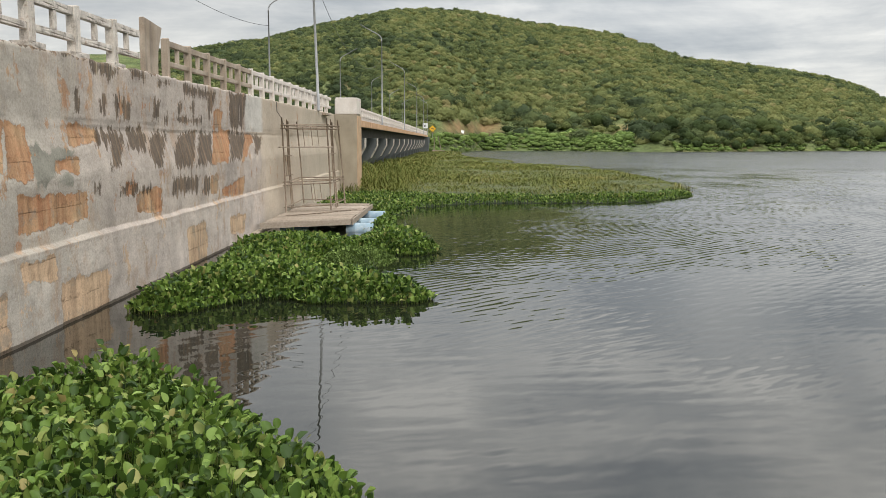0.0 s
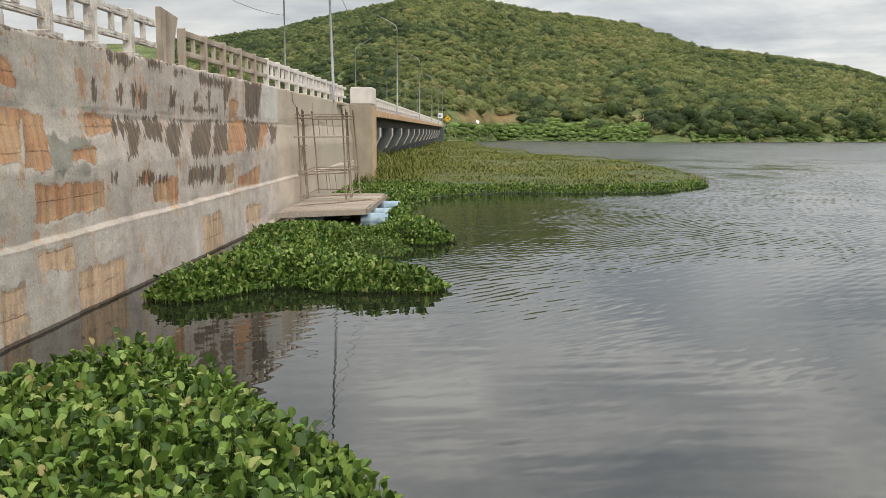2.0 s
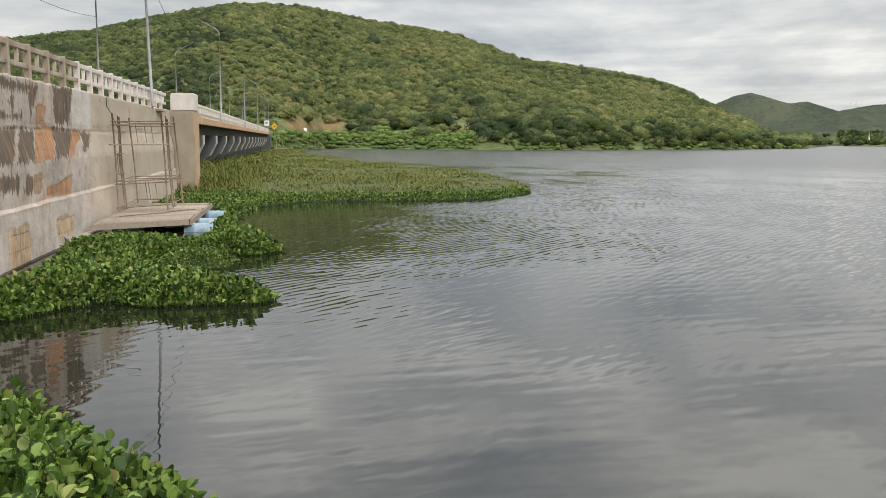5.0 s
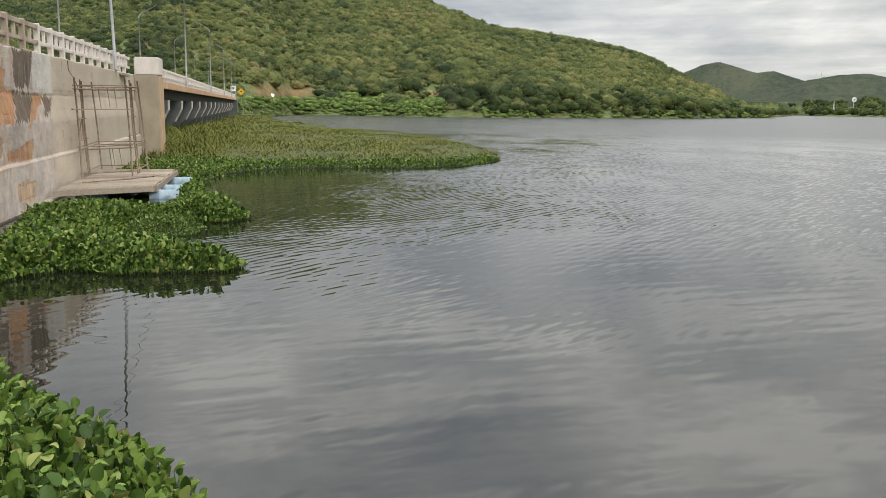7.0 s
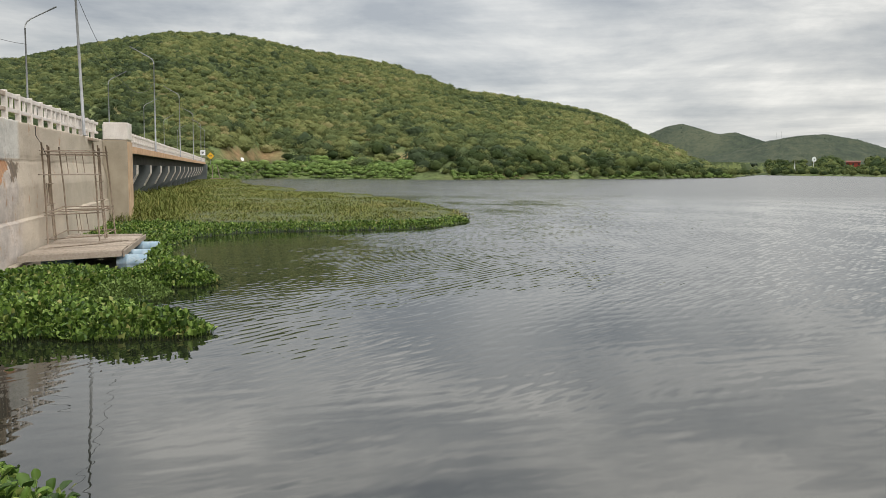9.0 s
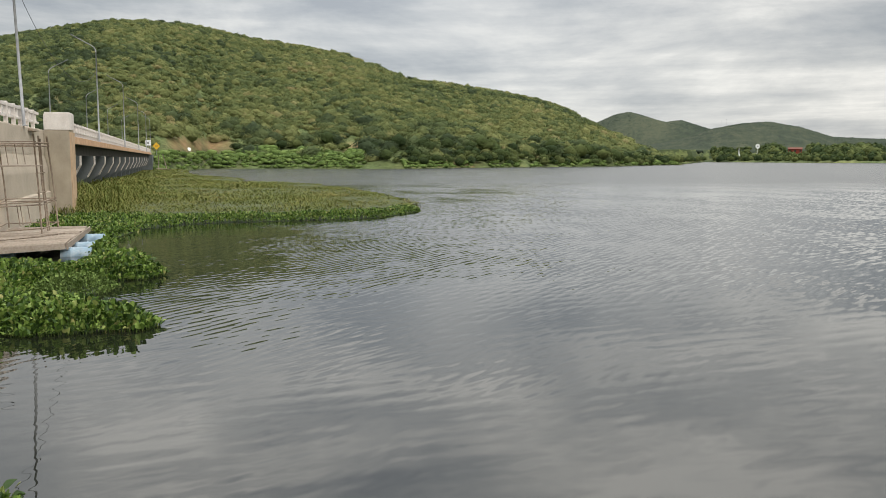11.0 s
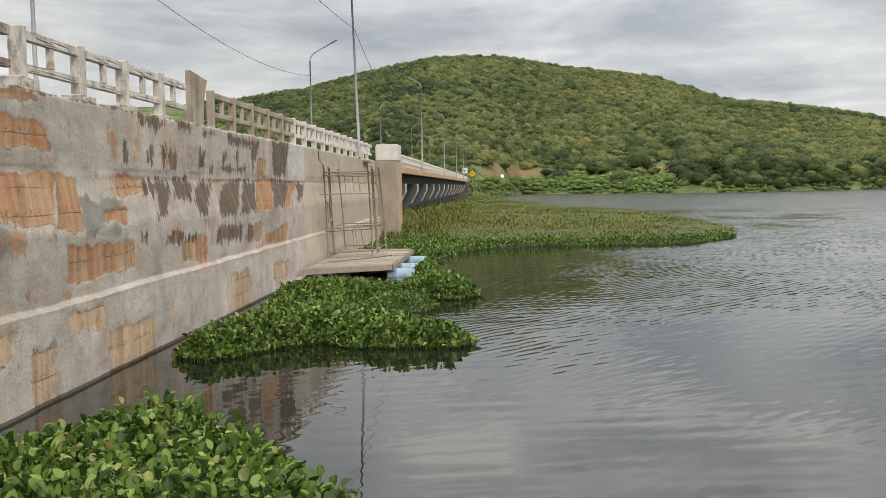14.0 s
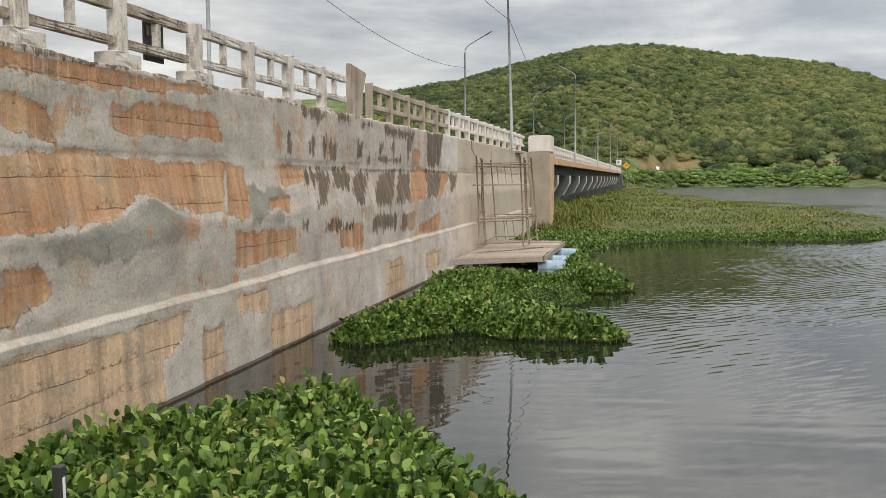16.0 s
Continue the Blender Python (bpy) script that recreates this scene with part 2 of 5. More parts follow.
def wave(direction, scale, thin, distort):
    n = k.t.nodes.new("ShaderNodeTexWave")
    n.wave_type, n.bands_direction, n.wave_profile = "BANDS", direction, "SAW"
    n.inputs["Scale"].default_value, n.inputs["Distortion"].default_value = scale, distort
    n.inputs["Detail"].default_value, n.inputs["Detail Scale"].default_value = 4, 2.6
    k.link(k.tc.outputs["Object"], n.inputs["Vector"])
    return k.ramp(n.outputs["Fac"], [(0.0, 1.0), (thin, 0.0)])


faint = k.ramp(k.noise(1.3, 7, 0.7, (1, 0.8, 1.6)), [(0.44, 0.0), (0.56, 1.0)])
faint2 = k.ramp(k.noise(1.1, 6, 0.7), [(0.52, 0.0), (0.6, 1.0)])
seam = k.math("MAXIMUM", k.math("MULTIPLY", wave("Z", 0.80, 0.030, 0.75), faint), k.math("MULTIPLY", wave("Y", 0.168, 0.010, 0.12), faint2))
board = k.mix(k.math("MULTIPLY", seam, 0.36), board, (0.13, 0.085, 0.055))
crumbs = k.math("MULTIPLY", k.ramp(k.noise(15, 7, 0.82, (1, 0.8, 1)), [(0.54, 0.0), (0.60, 1.0)]), k.math("MULTIPLY", wave("Z", 0.80, 0.38, 0.3), k.ramp(k.noise(1.6, 5), [(0.42, 0.2), (0.56, 1.0)])))
board = k.mix(k.math("MULTIPLY", crumbs, 0.55), board, (0.15, 0.10, 0.065))
grime = k.ramp(k.noise(2.6, 9, 0.74, (1, 1.8, 0.6)), [(0.56, 0.0), (0.68, 1.0)])
board = k.mix(k.math("MULTIPLY", grime, 0.6), board, (0.165, 0.11, 0.075))
film = k.ramp(k.noise(1.9, 10, 0.76, (1, 1.0, 0.8)), [(0.53, 0.0), (0.60, 1.0)])
board = k.mix(k.math("MULTIPLY", film, 0.6), board, (0.30, 0.27, 0.22))
# run-off stains
runs = k.math("SUBTRACT", k.noise(4.2, 8, 0.70, (0, 1.7, 0.17), 0.1), 0.5)
broad = k.math("SUBTRACT", k.noise(0.9, 5, 0.6, (1, 1.5, 0.7)), 0.5)
blot = k.math("ADD", k.math("MULTIPLY", runs, 2.6), k.math("ADD", k.math("MULTIPLY", broad, 0.5), k.math("MULTIPLY", rag, 1.5)))
stain = k.ramp(k.math("ADD", k.math("MULTIPLY", w[1], 0.98), blot), [(0.50, 0.0), (0.62, 1.0)])
soot = k.ramp(k.noise(3.4, 8, 0.72, (0, 1.7, 0.20)), [(0.32, (0.055, 0.042, 0.031)), (0.50, (0.118, 0.086, 0.060)), (0.60, (0.205, 0.135, 0.084)), (0.70, (0.37, 0.21, 0.11))])
c = k.mix(new_pl, plaster, fresh)
islands = k.ramp(k.math("ADD", k.noise(1.5, 10, 0.72, (1, 1.2, 0.75)), k.math("MULTIPLY", along(blend, 31.0, 28.0), 0.03)), [(0.615, 0.0), (0.635, 1.0)])
c = k.mix(k.math("MULTIPLY", islands, 0.8), c, board)
c = k.mix(bare, c, board)
lap_n = k.noise(1.6, 9, 0.66, (1, 0.7, 1.2), 0.4)
laps = k.math("MULTIPLY", k.ramp(lap_n, [(0.478, 0.0), (0.486, 1.0), (0.494, 0.0)]), k.ramp(k.noise(1.2, 6, 0.7), [(0.48, 0.0), (0.58, 1.0)]))
laps = k.math("MULTIPLY", laps, k.math("SUBTRACT", 1.0, bare))
c = k.mix(k.math("MULTIPLY", laps, 0.16), c, (0.12, 0.095, 0.075))
c = k.mix(k.math("MULTIPLY", stain, 0.88), c, soot)
c = k.mix(k.math("MULTIPLY", rim, 0.28), c, (0.085, 0.066, 0.05))
high = along(k.math("ADD", pos.outputs[2], k.math("MULTIPLY", k.math("SUBTRACT", k.noise(2.2, 4, 0.6, (1, 1, 0.1)), 0.5), 1.6)), 4.12, 4.30)
clump = k.ramp(k.noise(0.55, 4, 0.6, (1, 1, 0.3)), [(0.44, 0.0), (0.54, 1.0)])
drips = k.math("MULTIPLY", k.ramp(k.noise(8.0, 4, 0.55, (1, 1.5, 0.035)), [(0.56, 0.0), (0.62, 1.0)]), k.math("MULTIPLY", high, k.math("MULTIPLY", clump, along(pos.outputs[1], 20.0, 16.0))))
lone = k.math("MULTIPLY", k.ramp(k.noise(9.0, 3, 0.5, (1, 1.5, 0.008)), [(0.70, 0.0), (0.72, 1.0)]), k.math("MULTIPLY", k.ramp(k.noise(0.8, 3), [(0.44, 0.0), (0.52, 1.0)]), along(pos.outputs[1], 19.0, 15.0)))
c = k.mix(k.math("MULTIPLY", k.math("MAXIMUM", drips, lone), 0.62), c, (0.60, 0.51, 0.37))
c = k.mix(1.0, c, k.ramp(k.noise(26, 6, 0.72), [(0.28, 0.68), (0.5, 0.92), (0.72, 1.12)]), "MULTIPLY")
wet = along(k.math("ADD", pos.outputs[2], k.math("MULTIPLY", rag, 0.05)), 0.065, 0.045)
c = k.mix(k.math("MULTIPLY", wet, 0.85), c, (0.075, 0.058, 0.042))
pits = k.ramp(k.noise(13, 7, 0.78), [(0.63, 1.0), (0.69, 0.55)])
c = k.mix(1.0, c, pits, "MULTIPLY")
crk = k.t.nodes.new("ShaderNodeTexVoronoi")
crk.feature = "DISTANCE_TO_EDGE"
crk.inputs["Scale"].default_value = 0.75
wrp = k.t.nodes.new("ShaderNodeVectorMath")
wrp.operation = "ADD"
wn = k.t.nodes.new("ShaderNodeTexNoise")
wn.inputs["Scale"].default_value, wn.inputs["Detail"].default_value = 2.6, 8
k.link(k.tc.outputs["Object"], wn.inputs["Vector"])
k.link(k.tc.outputs["Object"], wrp.inputs[0])
k.link(wn.outputs["Color"], wrp.inputs[1])
k.link(wrp.outputs[0], crk.inputs["Vector"])
crack = k.math("MULTIPLY", k.ramp(crk.outputs[0], [(0.0, 1.0), (0.006, 0.0)]), k.ramp(k.noise(0.7, 6, 0.7), [(0.56, 0.0), (0.64, 1.0)]))
c = k.mix(k.math("MULTIPLY", crack, 0.22), c, (0.10, 0.08, 0.065))
k.color(c)
h = k.math("ADD", k.math("MULTIPLY", k.noise(9, 8, 0.66), 0.42), k.math("MULTIPLY", k.noise(1.8, 6, 0.6), 0.35))
h = k.math("SUBTRACT", h, k.math("MULTIPLY", bare, k.math("ADD", k.math("MULTIPLY", k.math("MAXIMUM", seam, crumbs), 0.25), 0.16)))
h = k.math("SUBTRACT", h, k.math("ADD", k.math("MULTIPLY", crack, 0.1), k.math("ADD", k.math("MULTIPLY", laps, 0.08), k.math("MULTIPLY", rim, 0.15))))
k.bump(h, 0.9, 0.045)
M_WALL = k.m

# water: trains of wind ripples that run aslant, calm beside the wall and the plant mats, livelier out on the lake
k = Mat("lake_water", 0.02, 0, 0.5)
k.b.inputs["IOR"].default_value = 1.85
k.color(k.ramp(k.noise(0.05, 3), [(0.3, (0.008, 0.009, 0.006)), (0.7, (0.012, 0.013, 0.009))]))
xyz = k.t.nodes.new("ShaderNodeSeparateXYZ")
k.link(k.tc.outputs["Object"], xyz.inputs[0])


def rise(v, lo, hi):
    n = k.t.nodes.new("ShaderNodeMapRange")
    n.interpolation_type = "SMOOTHSTEP"
    n.inputs[1].default_value, n.inputs[2].default_value = lo, hi
    k.link(v, n.inputs[0])
    return n.outputs[0]


wob = k.math("MULTIPLY", k.math("SUBTRACT", k.noise(0.10, 3, 0.5), 0.5), 26.0)
reach = k.math("ADD", k.math("ADD", xyz.outputs[1], k.math("MULTIPLY", xyz.outputs[0], 0.30)), wob)
windy = k.math("ADD", k.math("MULTIPLY", rise(reach, 11.0, 25.0), 0.95), 0.05)
gusts = k.ramp(k.noise(0.16, 4, 0.6, (1.0, 0.55, 1)), [(0.36, 0.35), (0.62, 1.0)])
wind = k.math("MULTIPLY", windy, gusts)


def train(heading, wavelength, slope, strength, warp, patch):
    """A ripple train: its slopes along x and y. Heading in degrees to the left of +y; crests lie across it."""
    ex, ey = -math.sin(radians(heading)), math.cos(radians(heading))
    d = k.math("ADD", k.math("MULTIPLY", xyz.outputs[0], ex), k.math("MULTIPLY", xyz.outputs[1], ey))
    bent = k.math("MULTIPLY", k.math("SUBTRACT", k.noise(patch, 3, 0.55, (1, 1, 1), 0.0), 0.5), warp)
    phase = k.math("MULTIPLY", k.math("ADD", d, bent), 2 * math.pi / wavelength)
    crest = k.math("SINE", k.math("ADD", phase, k.math("MULTIPLY", k.math("SINE", phase), 0.45)))
    sets = k.ramp(k.noise(patch * 1.9, 3, 0.6), [(0.36, 0.15), (0.60, 1.0)])
    a = k.math("MULTIPLY", k.math("MULTIPLY", crest, slope), k.math("MULTIPLY", sets, strength))
    return k.math("MULTIPLY", a, ex), k.math("MULTIPLY", a, ey)


def jitter(scale, detail, slope, strength, turn=148, stretch=(0.6, 2.0, 1)):
    """Slopes of small irregular chop, drawn out along the crests."""
    mp = k.t.nodes.new("ShaderNodeMapping")
    mp.vector_type = "TEXTURE"
    mp.inputs["Scale"].default_value, mp.inputs["Rotation"].default_value = stretch, (0, 0, radians(turn))
    k.link(k.tc.outputs["Object"], mp.inputs[0])
    n = k.t.nodes.new("ShaderNodeTexNoise")
    n.inputs["Scale"].default_value, n.inputs["Detail"].default_value = scale, detail
    k.link(mp.outputs[0], n.inputs["Vector"])
    c = k.t.nodes.new("ShaderNodeSeparateColor")
    k.link(n.outputs["Color"], c.inputs[0])
    return tuple(k.math("MULTIPLY", k.math("MULTIPLY", k.math("SUBTRACT", c.outputs[i], 0.5), slope), strength) for i in (0, 1))


lift = wind
# sheltered water behind the reed bed, open water beyond
shelter = k.math("MULTIPLY", rise(xyz.outputs[1], 75.0, 110.0), rise(k.math("SUBTRACT", xyz.outputs[0], k.math("MULTIPLY", xyz.outputs[1], 0.25)), 6.0, -8.0))
wind = k.math("MULTIPLY", wind, k.math("MULTIPLY", k.math("SUBTRACT", 1.0, k.math("MULTIPLY", rise(reach, 60.0, 130.0), 0.85)), k.math("SUBTRACT", 1.0, k.math("MULTIPLY", shelter, 0.75))))
bay = k.math("MULTIPLY", rise(xyz.outputs[1], 17.0, 24.0), k.math("MULTIPLY", rise(k.math("ADD", xyz.outputs[0], k.math("MULTIPLY", wob, 0.18)), 6.5, 1.5), rise(xyz.outputs[1], 75.0, 48.0)))
wind = k.math("MULTIPLY", wind, k.math("SUBTRACT", 1.0, k.math("MULTIPLY", bay, 0.72)))
lift = k.math("MULTIPLY", lift, k.math("SUBTRACT", 1.0, bay))
sets = [train(46, 0.25, 0.105, wind, 0.42, 0.30), train(34, 0.17, 0.040, wind, 0.26, 0.34), train(22, 0.42, 0.022, wind, 0.34, 0.10),
        jitter(2.1, 3, 0.17, wind, 130, (0.5, 2.2, 1)), jitter(0.7, 2, 0.007, 1.0, 120), jitter(0.22, 2, 0.014, 1.0, 120, (1, 1.5, 1)), train(8, 0.55, 0.010, 1.0, 0.6, 0.4)]
sx, sy = sets[0]
for ax_, ay_ in sets[1:]:
    sx, sy = k.math("ADD", sx, ax_), k.math("ADD", sy, ay_)
sy = k.math("ADD", sy, k.math("MULTIPLY", lift, k.math("ADD", k.math("MULTIPLY", rise(reach, 21.0, 46.0), 0.048), 0.004)))       # mean tilt to the shore, added so the rippled water mirrors higher, brighter sky
tilt_v = k.t.nodes.new("ShaderNodeCombineXYZ")
k.link(k.math("MULTIPLY", sx, -1.0), tilt_v.inputs[0])
k.link(k.math("MULTIPLY", sy, -1.0), tilt_v.inputs[1])
tilt_v.inputs[2].default_value = 1.0
unit = k.t.nodes.new("ShaderNodeVectorMath")
unit.operation = "NORMALIZE"
k.link(tilt_v.outputs[0], unit.inputs[0])
k.link(unit.outputs[0], k.b.inputs["Normal"])
k.rough(k.math("ADD", k.math("MULTIPLY", rise(reach, 55.0, 130.0), 0.20), 0.015))
M_WATER = k.m


def foliage(name, stops, scale, rough=0.55, spec=0.3, trans=0.0, blend=0.55):
    k = Mat(name, rough, 0, spec)
    a = k.math("MULTIPLY", k.noise(scale, 3, 0.6), blend)
    b = k.math("MULTIPLY", k.island(), 1 - blend)
    col = k.ramp(k.math("ADD", a, b), stops)
    k.color(col)
    if trans:
        tl = k.t.nodes.new("ShaderNodeBsdfTranslucent")
        k.link(col, tl.inputs[0])
        mx = k.t.nodes.new("ShaderNodeMixShader")
        mx.inputs[0].default_value = trans
        k.link(k.b.outputs[0], mx.inputs[1])
        k.link(tl.outputs[0], mx.inputs[2])
        k.link(mx.outputs[0], k.t.nodes["Material Output"].inputs[0])
    return k.m


def tree_tones(name, stops, patch, trans, relief=0.6):
    """Foliage that changes its tone from crown to crown and from slope to slope."""
    k = Mat(name, 0.85, 0, 0.05)
    tone = k.t.nodes.new("ShaderNodeAttribute")
    tone.attribute_name = "tone"
    a = k.math("ADD", k.math("MULTIPLY", tone.outputs["Fac"], 0.66), k.math("ADD", k.math("MULTIPLY", k.noise(patch, 4, 0.6), 0.80), -0.22))
    a = k.math("ADD", a, k.math("MULTIPLY", k.island(), 0.08))
    col = k.ramp(k.math("SUBTRACT", a, 0.07), stops)
    fine = k.noise(1.7, 6, 0.75)
    col = k.mix(1.0, col, k.ramp(fine, [(0.36, 0.82), (0.5, 1.0), (0.66, 1.14)]), "MULTIPLY")
    k.color(col).bump(fine, relief, 0.3)
    tl = k.t.nodes.new("ShaderNodeBsdfTranslucent")
    k.link(col, tl.inputs[0])
    mx = k.t.nodes.new("ShaderNodeMixShader")
    mx.inputs[0].default_value = trans
    k.link(k.b.outputs[0], mx.inputs[1])
    k.link(tl.outputs[0], mx.inputs[2])
    k.link(mx.outputs[0], k.t.nodes["Material Output"].inputs[0])
    return k.m


M_WOODS = tree_tones("woods_leaves", [(0.16, (0.072, 0.098, 0.050)), (0.32, (0.132, 0.164, 0.070)), (0.50, (0.196, 0.220, 0.086)), (0.68, (0.264, 0.272, 0.108)), (0.85, (0.31, 0.27, 0.13))], 0.018, 0.38, 0.4)
M_SHORE = tree_tones("shore_bush_leaves", [(0.25, (0.040, 0.060, 0.024)), (0.5, (0.078, 0.104, 0.036)), (0.8, (0.135, 0.155, 0.055))], 0.05, 0.2)
M_FARSCRUB = tree_tones("far_scrub_leaves", [(0.25, (0.048, 0.062, 0.044)), (0.5, (0.066, 0.082, 0.052)), (0.8, (0.090, 0.102, 0.060))], 0.01, 0.1, 0.0)
M_CREEPER = foliage("creeper_leaves", [(0.25, (0.068, 0.105, 0.028)), (0.52, (0.120, 0.178, 0.046)), (0.80, (0.19, 0.245, 0.075))], 0.35, 0.75, 0.08)
M_HYAC = foliage("hyacinth_leaves", [(0.14, (0.020, 0.042, 0.009)), (0.34, (0.052, 0.098, 0.018)), (0.54, (0.128, 0.208, 0.036)), (0.74, (0.225, 0.315, 0.072)), (0.81, (0.29, 0.31, 0.10)), (0.87, (0.31, 0.25, 0.095)), (0.94, (0.22, 0.115, 0.06))], 1.6, 0.45, 0.22, 0.24, 0.35)
M_GRASS = foliage("marsh_grass", [(0.26, (0.075, 0.100, 0.024)), (0.46, (0.122, 0.140, 0.036)), (0.62, (0.170, 0.165, 0.048)), (0.76, (0.235, 0.175, 0.075)), (0.88, (0.27, 0.18, 0.095))], 0.22, 0.85, 0.05, 0, 0.72)
# root mat: wet plant colours taken near black for shade between leaves
k = Mat("shaded_root_mat", 0.8)
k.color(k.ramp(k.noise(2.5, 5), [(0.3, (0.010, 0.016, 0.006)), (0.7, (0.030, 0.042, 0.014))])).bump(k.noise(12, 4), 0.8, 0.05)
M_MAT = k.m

k = Mat("bank_and_hill_ground", 0.95, 0, 0.1)
g = k.ramp(k.noise(0.05, 6, 0.6), [(0.32, (0.092, 0.122, 0.050)), (0.5, (0.138, 0.170, 0.066)), (0.7, (0.19, 0.20, 0.08))])
spots = k.ramp(k.noise(0.09, 6, 0.7), [(0.38, 0.7), (0.62, 1.15)])
g = k.mix(1.0, g, spots, "MULTIPLY")
tufts = k.ramp(k.noise(0.8, 6, 0.75), [(0.36, 0.55), (0.52, 1.0), (0.66, 1.3)])
g = k.mix(1.0, g, tufts, "MULTIPLY")
earth = k.ramp(k.noise(0.6, 6, 0.6), [(0.3, (0.22, 0.115, 0.06)), (0.7, (0.36, 0.22, 0.125))])
g = k.mix(k.attr("earth")[0], g, earth)
mp = k.t.nodes.new("ShaderNodeMapping")
mp.vector_type = "TEXTURE"
mp.inputs["Rotation"].default_value, mp.inputs["Scale"].default_value = (0, 0, radians(-34)), (1.0, 5.0, 1.0)
k.link(k.tc.outputs["Object"], mp.inputs[0])


def slope_noise(scale, detail, rough):
    n = k.t.nodes.new("ShaderNodeTexNoise")
    n.inputs["Scale"].default_value, n.inputs["Detail"].default_value, n.inputs["Roughness"].default_value = scale, detail, rough
    k.link(mp.outputs[0], n.inputs["Vector"])
    return n.outputs[0]


far = k.ramp(k.math("ADD", k.math("MULTIPLY", slope_noise(0.006, 5, 0.6), 0.45), k.math("MULTIPLY", slope_noise(0.11, 6, 0.7), 0.55)), [(0.40, (0.026, 0.037, 0.026)), (0.50, (0.044, 0.056, 0.036)), (0.60, (0.070, 0.078, 0.048))])
g = k.mix(k.attr("earth")[1], g, far)
scrub = k.ramp(slope_noise(0.07, 7, 0.72), [(0.44, 0.0), (0.52, 1.0)])
meadow = k.mix(scrub, k.ramp(k.noise(0.03, 5), [(0.35, (0.105, 0.132, 0.046)), (0.65, (0.155, 0.170, 0.068))]), (0.055, 0.072, 0.032))
meadow = k.mix(1.0, meadow, tufts, "MULTIPLY")
g = k.mix(k.attr("earth")[2], g, meadow)
k.color(g).bump(k.noise(0.25, 6, 0.7), 1.0, 1.5)
M_GROUND = k.m

k = Mat("asphalt", 0.9)
k.color(k.ramp(k.noise(3, 6), [(0.3, (0.04, 0.04, 0.04)), (0.7, (0.065, 0.063, 0.06))])).bump(k.noise(60, 3), 0.4, 0.01)
M_ROAD = k.m
k = Mat("galvanised_steel", 0.6, 0.35)
k.color(k.ramp(k.noise(3, 4), [(0.3, (0.26, 0.263, 0.263)), (0.7, (0.37, 0.37, 0.366))]))
M_STEEL = k.m
k = Mat("rusty_rebar", 0.85, 0.3)
k.color(k.ramp(k.noise(9, 5), [(0.3, (0.18, 0.136, 0.098)), (0.7, (0.35, 0.275, 0.205))])).bump(k.noise(60, 3), 0.5, 0.004)
M_REBAR = k.m
k = Mat("weathered_plank", 0.9, 0, 0.2)
k.color(k.ramp(k.math("ADD", k.math("MULTIPLY", k.noise(5, 6, 0.6, (4, 0.5, 4)), 0.75), k.math("MULTIPLY", k.objrand(), 0.25)), [(0.3, (0.20, 0.155, 0.115)), (0.55, (0.32, 0.265, 0.21)), (0.8, (0.43, 0.37, 0.31))])).bump(k.noise(12, 6, 0.6, (5, 0.5, 5)), 0.5, 0.008)
M_PLANK = k.m
k = Mat("faded_blue_plastic", 0.5, 0, 0.4)
k.color(k.mix(k.ramp(k.noise(4, 6, 0.65), [(0.5, 0.0), (0.72, 0.8)]), k.ramp(k.noise(1.3, 4), [(0.3, (0.17, 0.26, 0.33)), (0.7, (0.26, 0.34, 0.39))]), (0.42, 0.44, 0.44)))
M_BLUE = k.m


def plain(name, col, rough=0.6, metal=0.0):
    k = Mat(name, rough, metal)
    k.color(k.mix(1.0, (*col, 1), k.ramp(k.noise(6, 5), [(0.3, 0.82), (0.7, 1.1)]), "MULTIPLY"))
    return k.m


M_BLACK = plain("black_rubber_cable", (0.02, 0.02, 0.02), 0.6)
M_SIGNY = plain("yellow_sign_paint", (0.75, 0.42, 0.02), 0.5)
M_SIGNW = plain("white_sign_paint", (0.80, 0.80, 0.78), 0.5)
M_DARKBOARD = plain("dark_faded_board", (0.035, 0.035, 0.035), 0.6)
M_LAMP = plain("grey_lamp_housing", (0.16, 0.165, 0.17), 0.5, 0.3)
M_REDWALL = plain("red_painted_house_wall", (0.28, 0.045, 0.03), 0.8)
M_ROOF = plain("clay_tile_roof", (0.17, 0.055, 0.035), 0.85)
M_DARK = plain("dark_opening", (0.03, 0.03, 0.03), 0.7)
M_FORM = concrete("ochre_formwork_plank", (0.62, 0.44, 0.29), (0.46, 0.31, 0.195), 1.0, 0.3)


# ---- building helpers ----
def link_mesh(name, me, material, parent=None, label=""):
    ob = new(name, me)
    if material and not me.materials:
        me.materials.append(material)
    if parent is not None:
        ob.parent = parent
    if label:
        ob["label"] = label
    return ob


def part(name, bm, material, parent=None, label=""):
    me = bpy.data.meshes.new(name)
    bm.to_mesh(me)
    bm.free()
    return link_mesh(name, me, material, parent, label)


def box(x0, x1, y0, y1, z0, z1, bevel=0.01, bm=None):
    out = bm or bmesh.new()
    r = bmesh.ops.create_cube(out, size=1)
    for v in r["verts"]:
        v.co = Vector(((x0 + x1) / 2 + v.co.x * (x1 - x0), (y0 + y1) / 2 + v.co.y * (y1 - y0), (z0 + z1) / 2 + v.co.z * (z1 - z0)))
    if bevel:
        es = {e for v in r["verts"] for e in v.link_edges}
        bmesh.ops.bevel(out, geom=list(es), offset=bevel, segments=1, affect="EDGES")
    return out


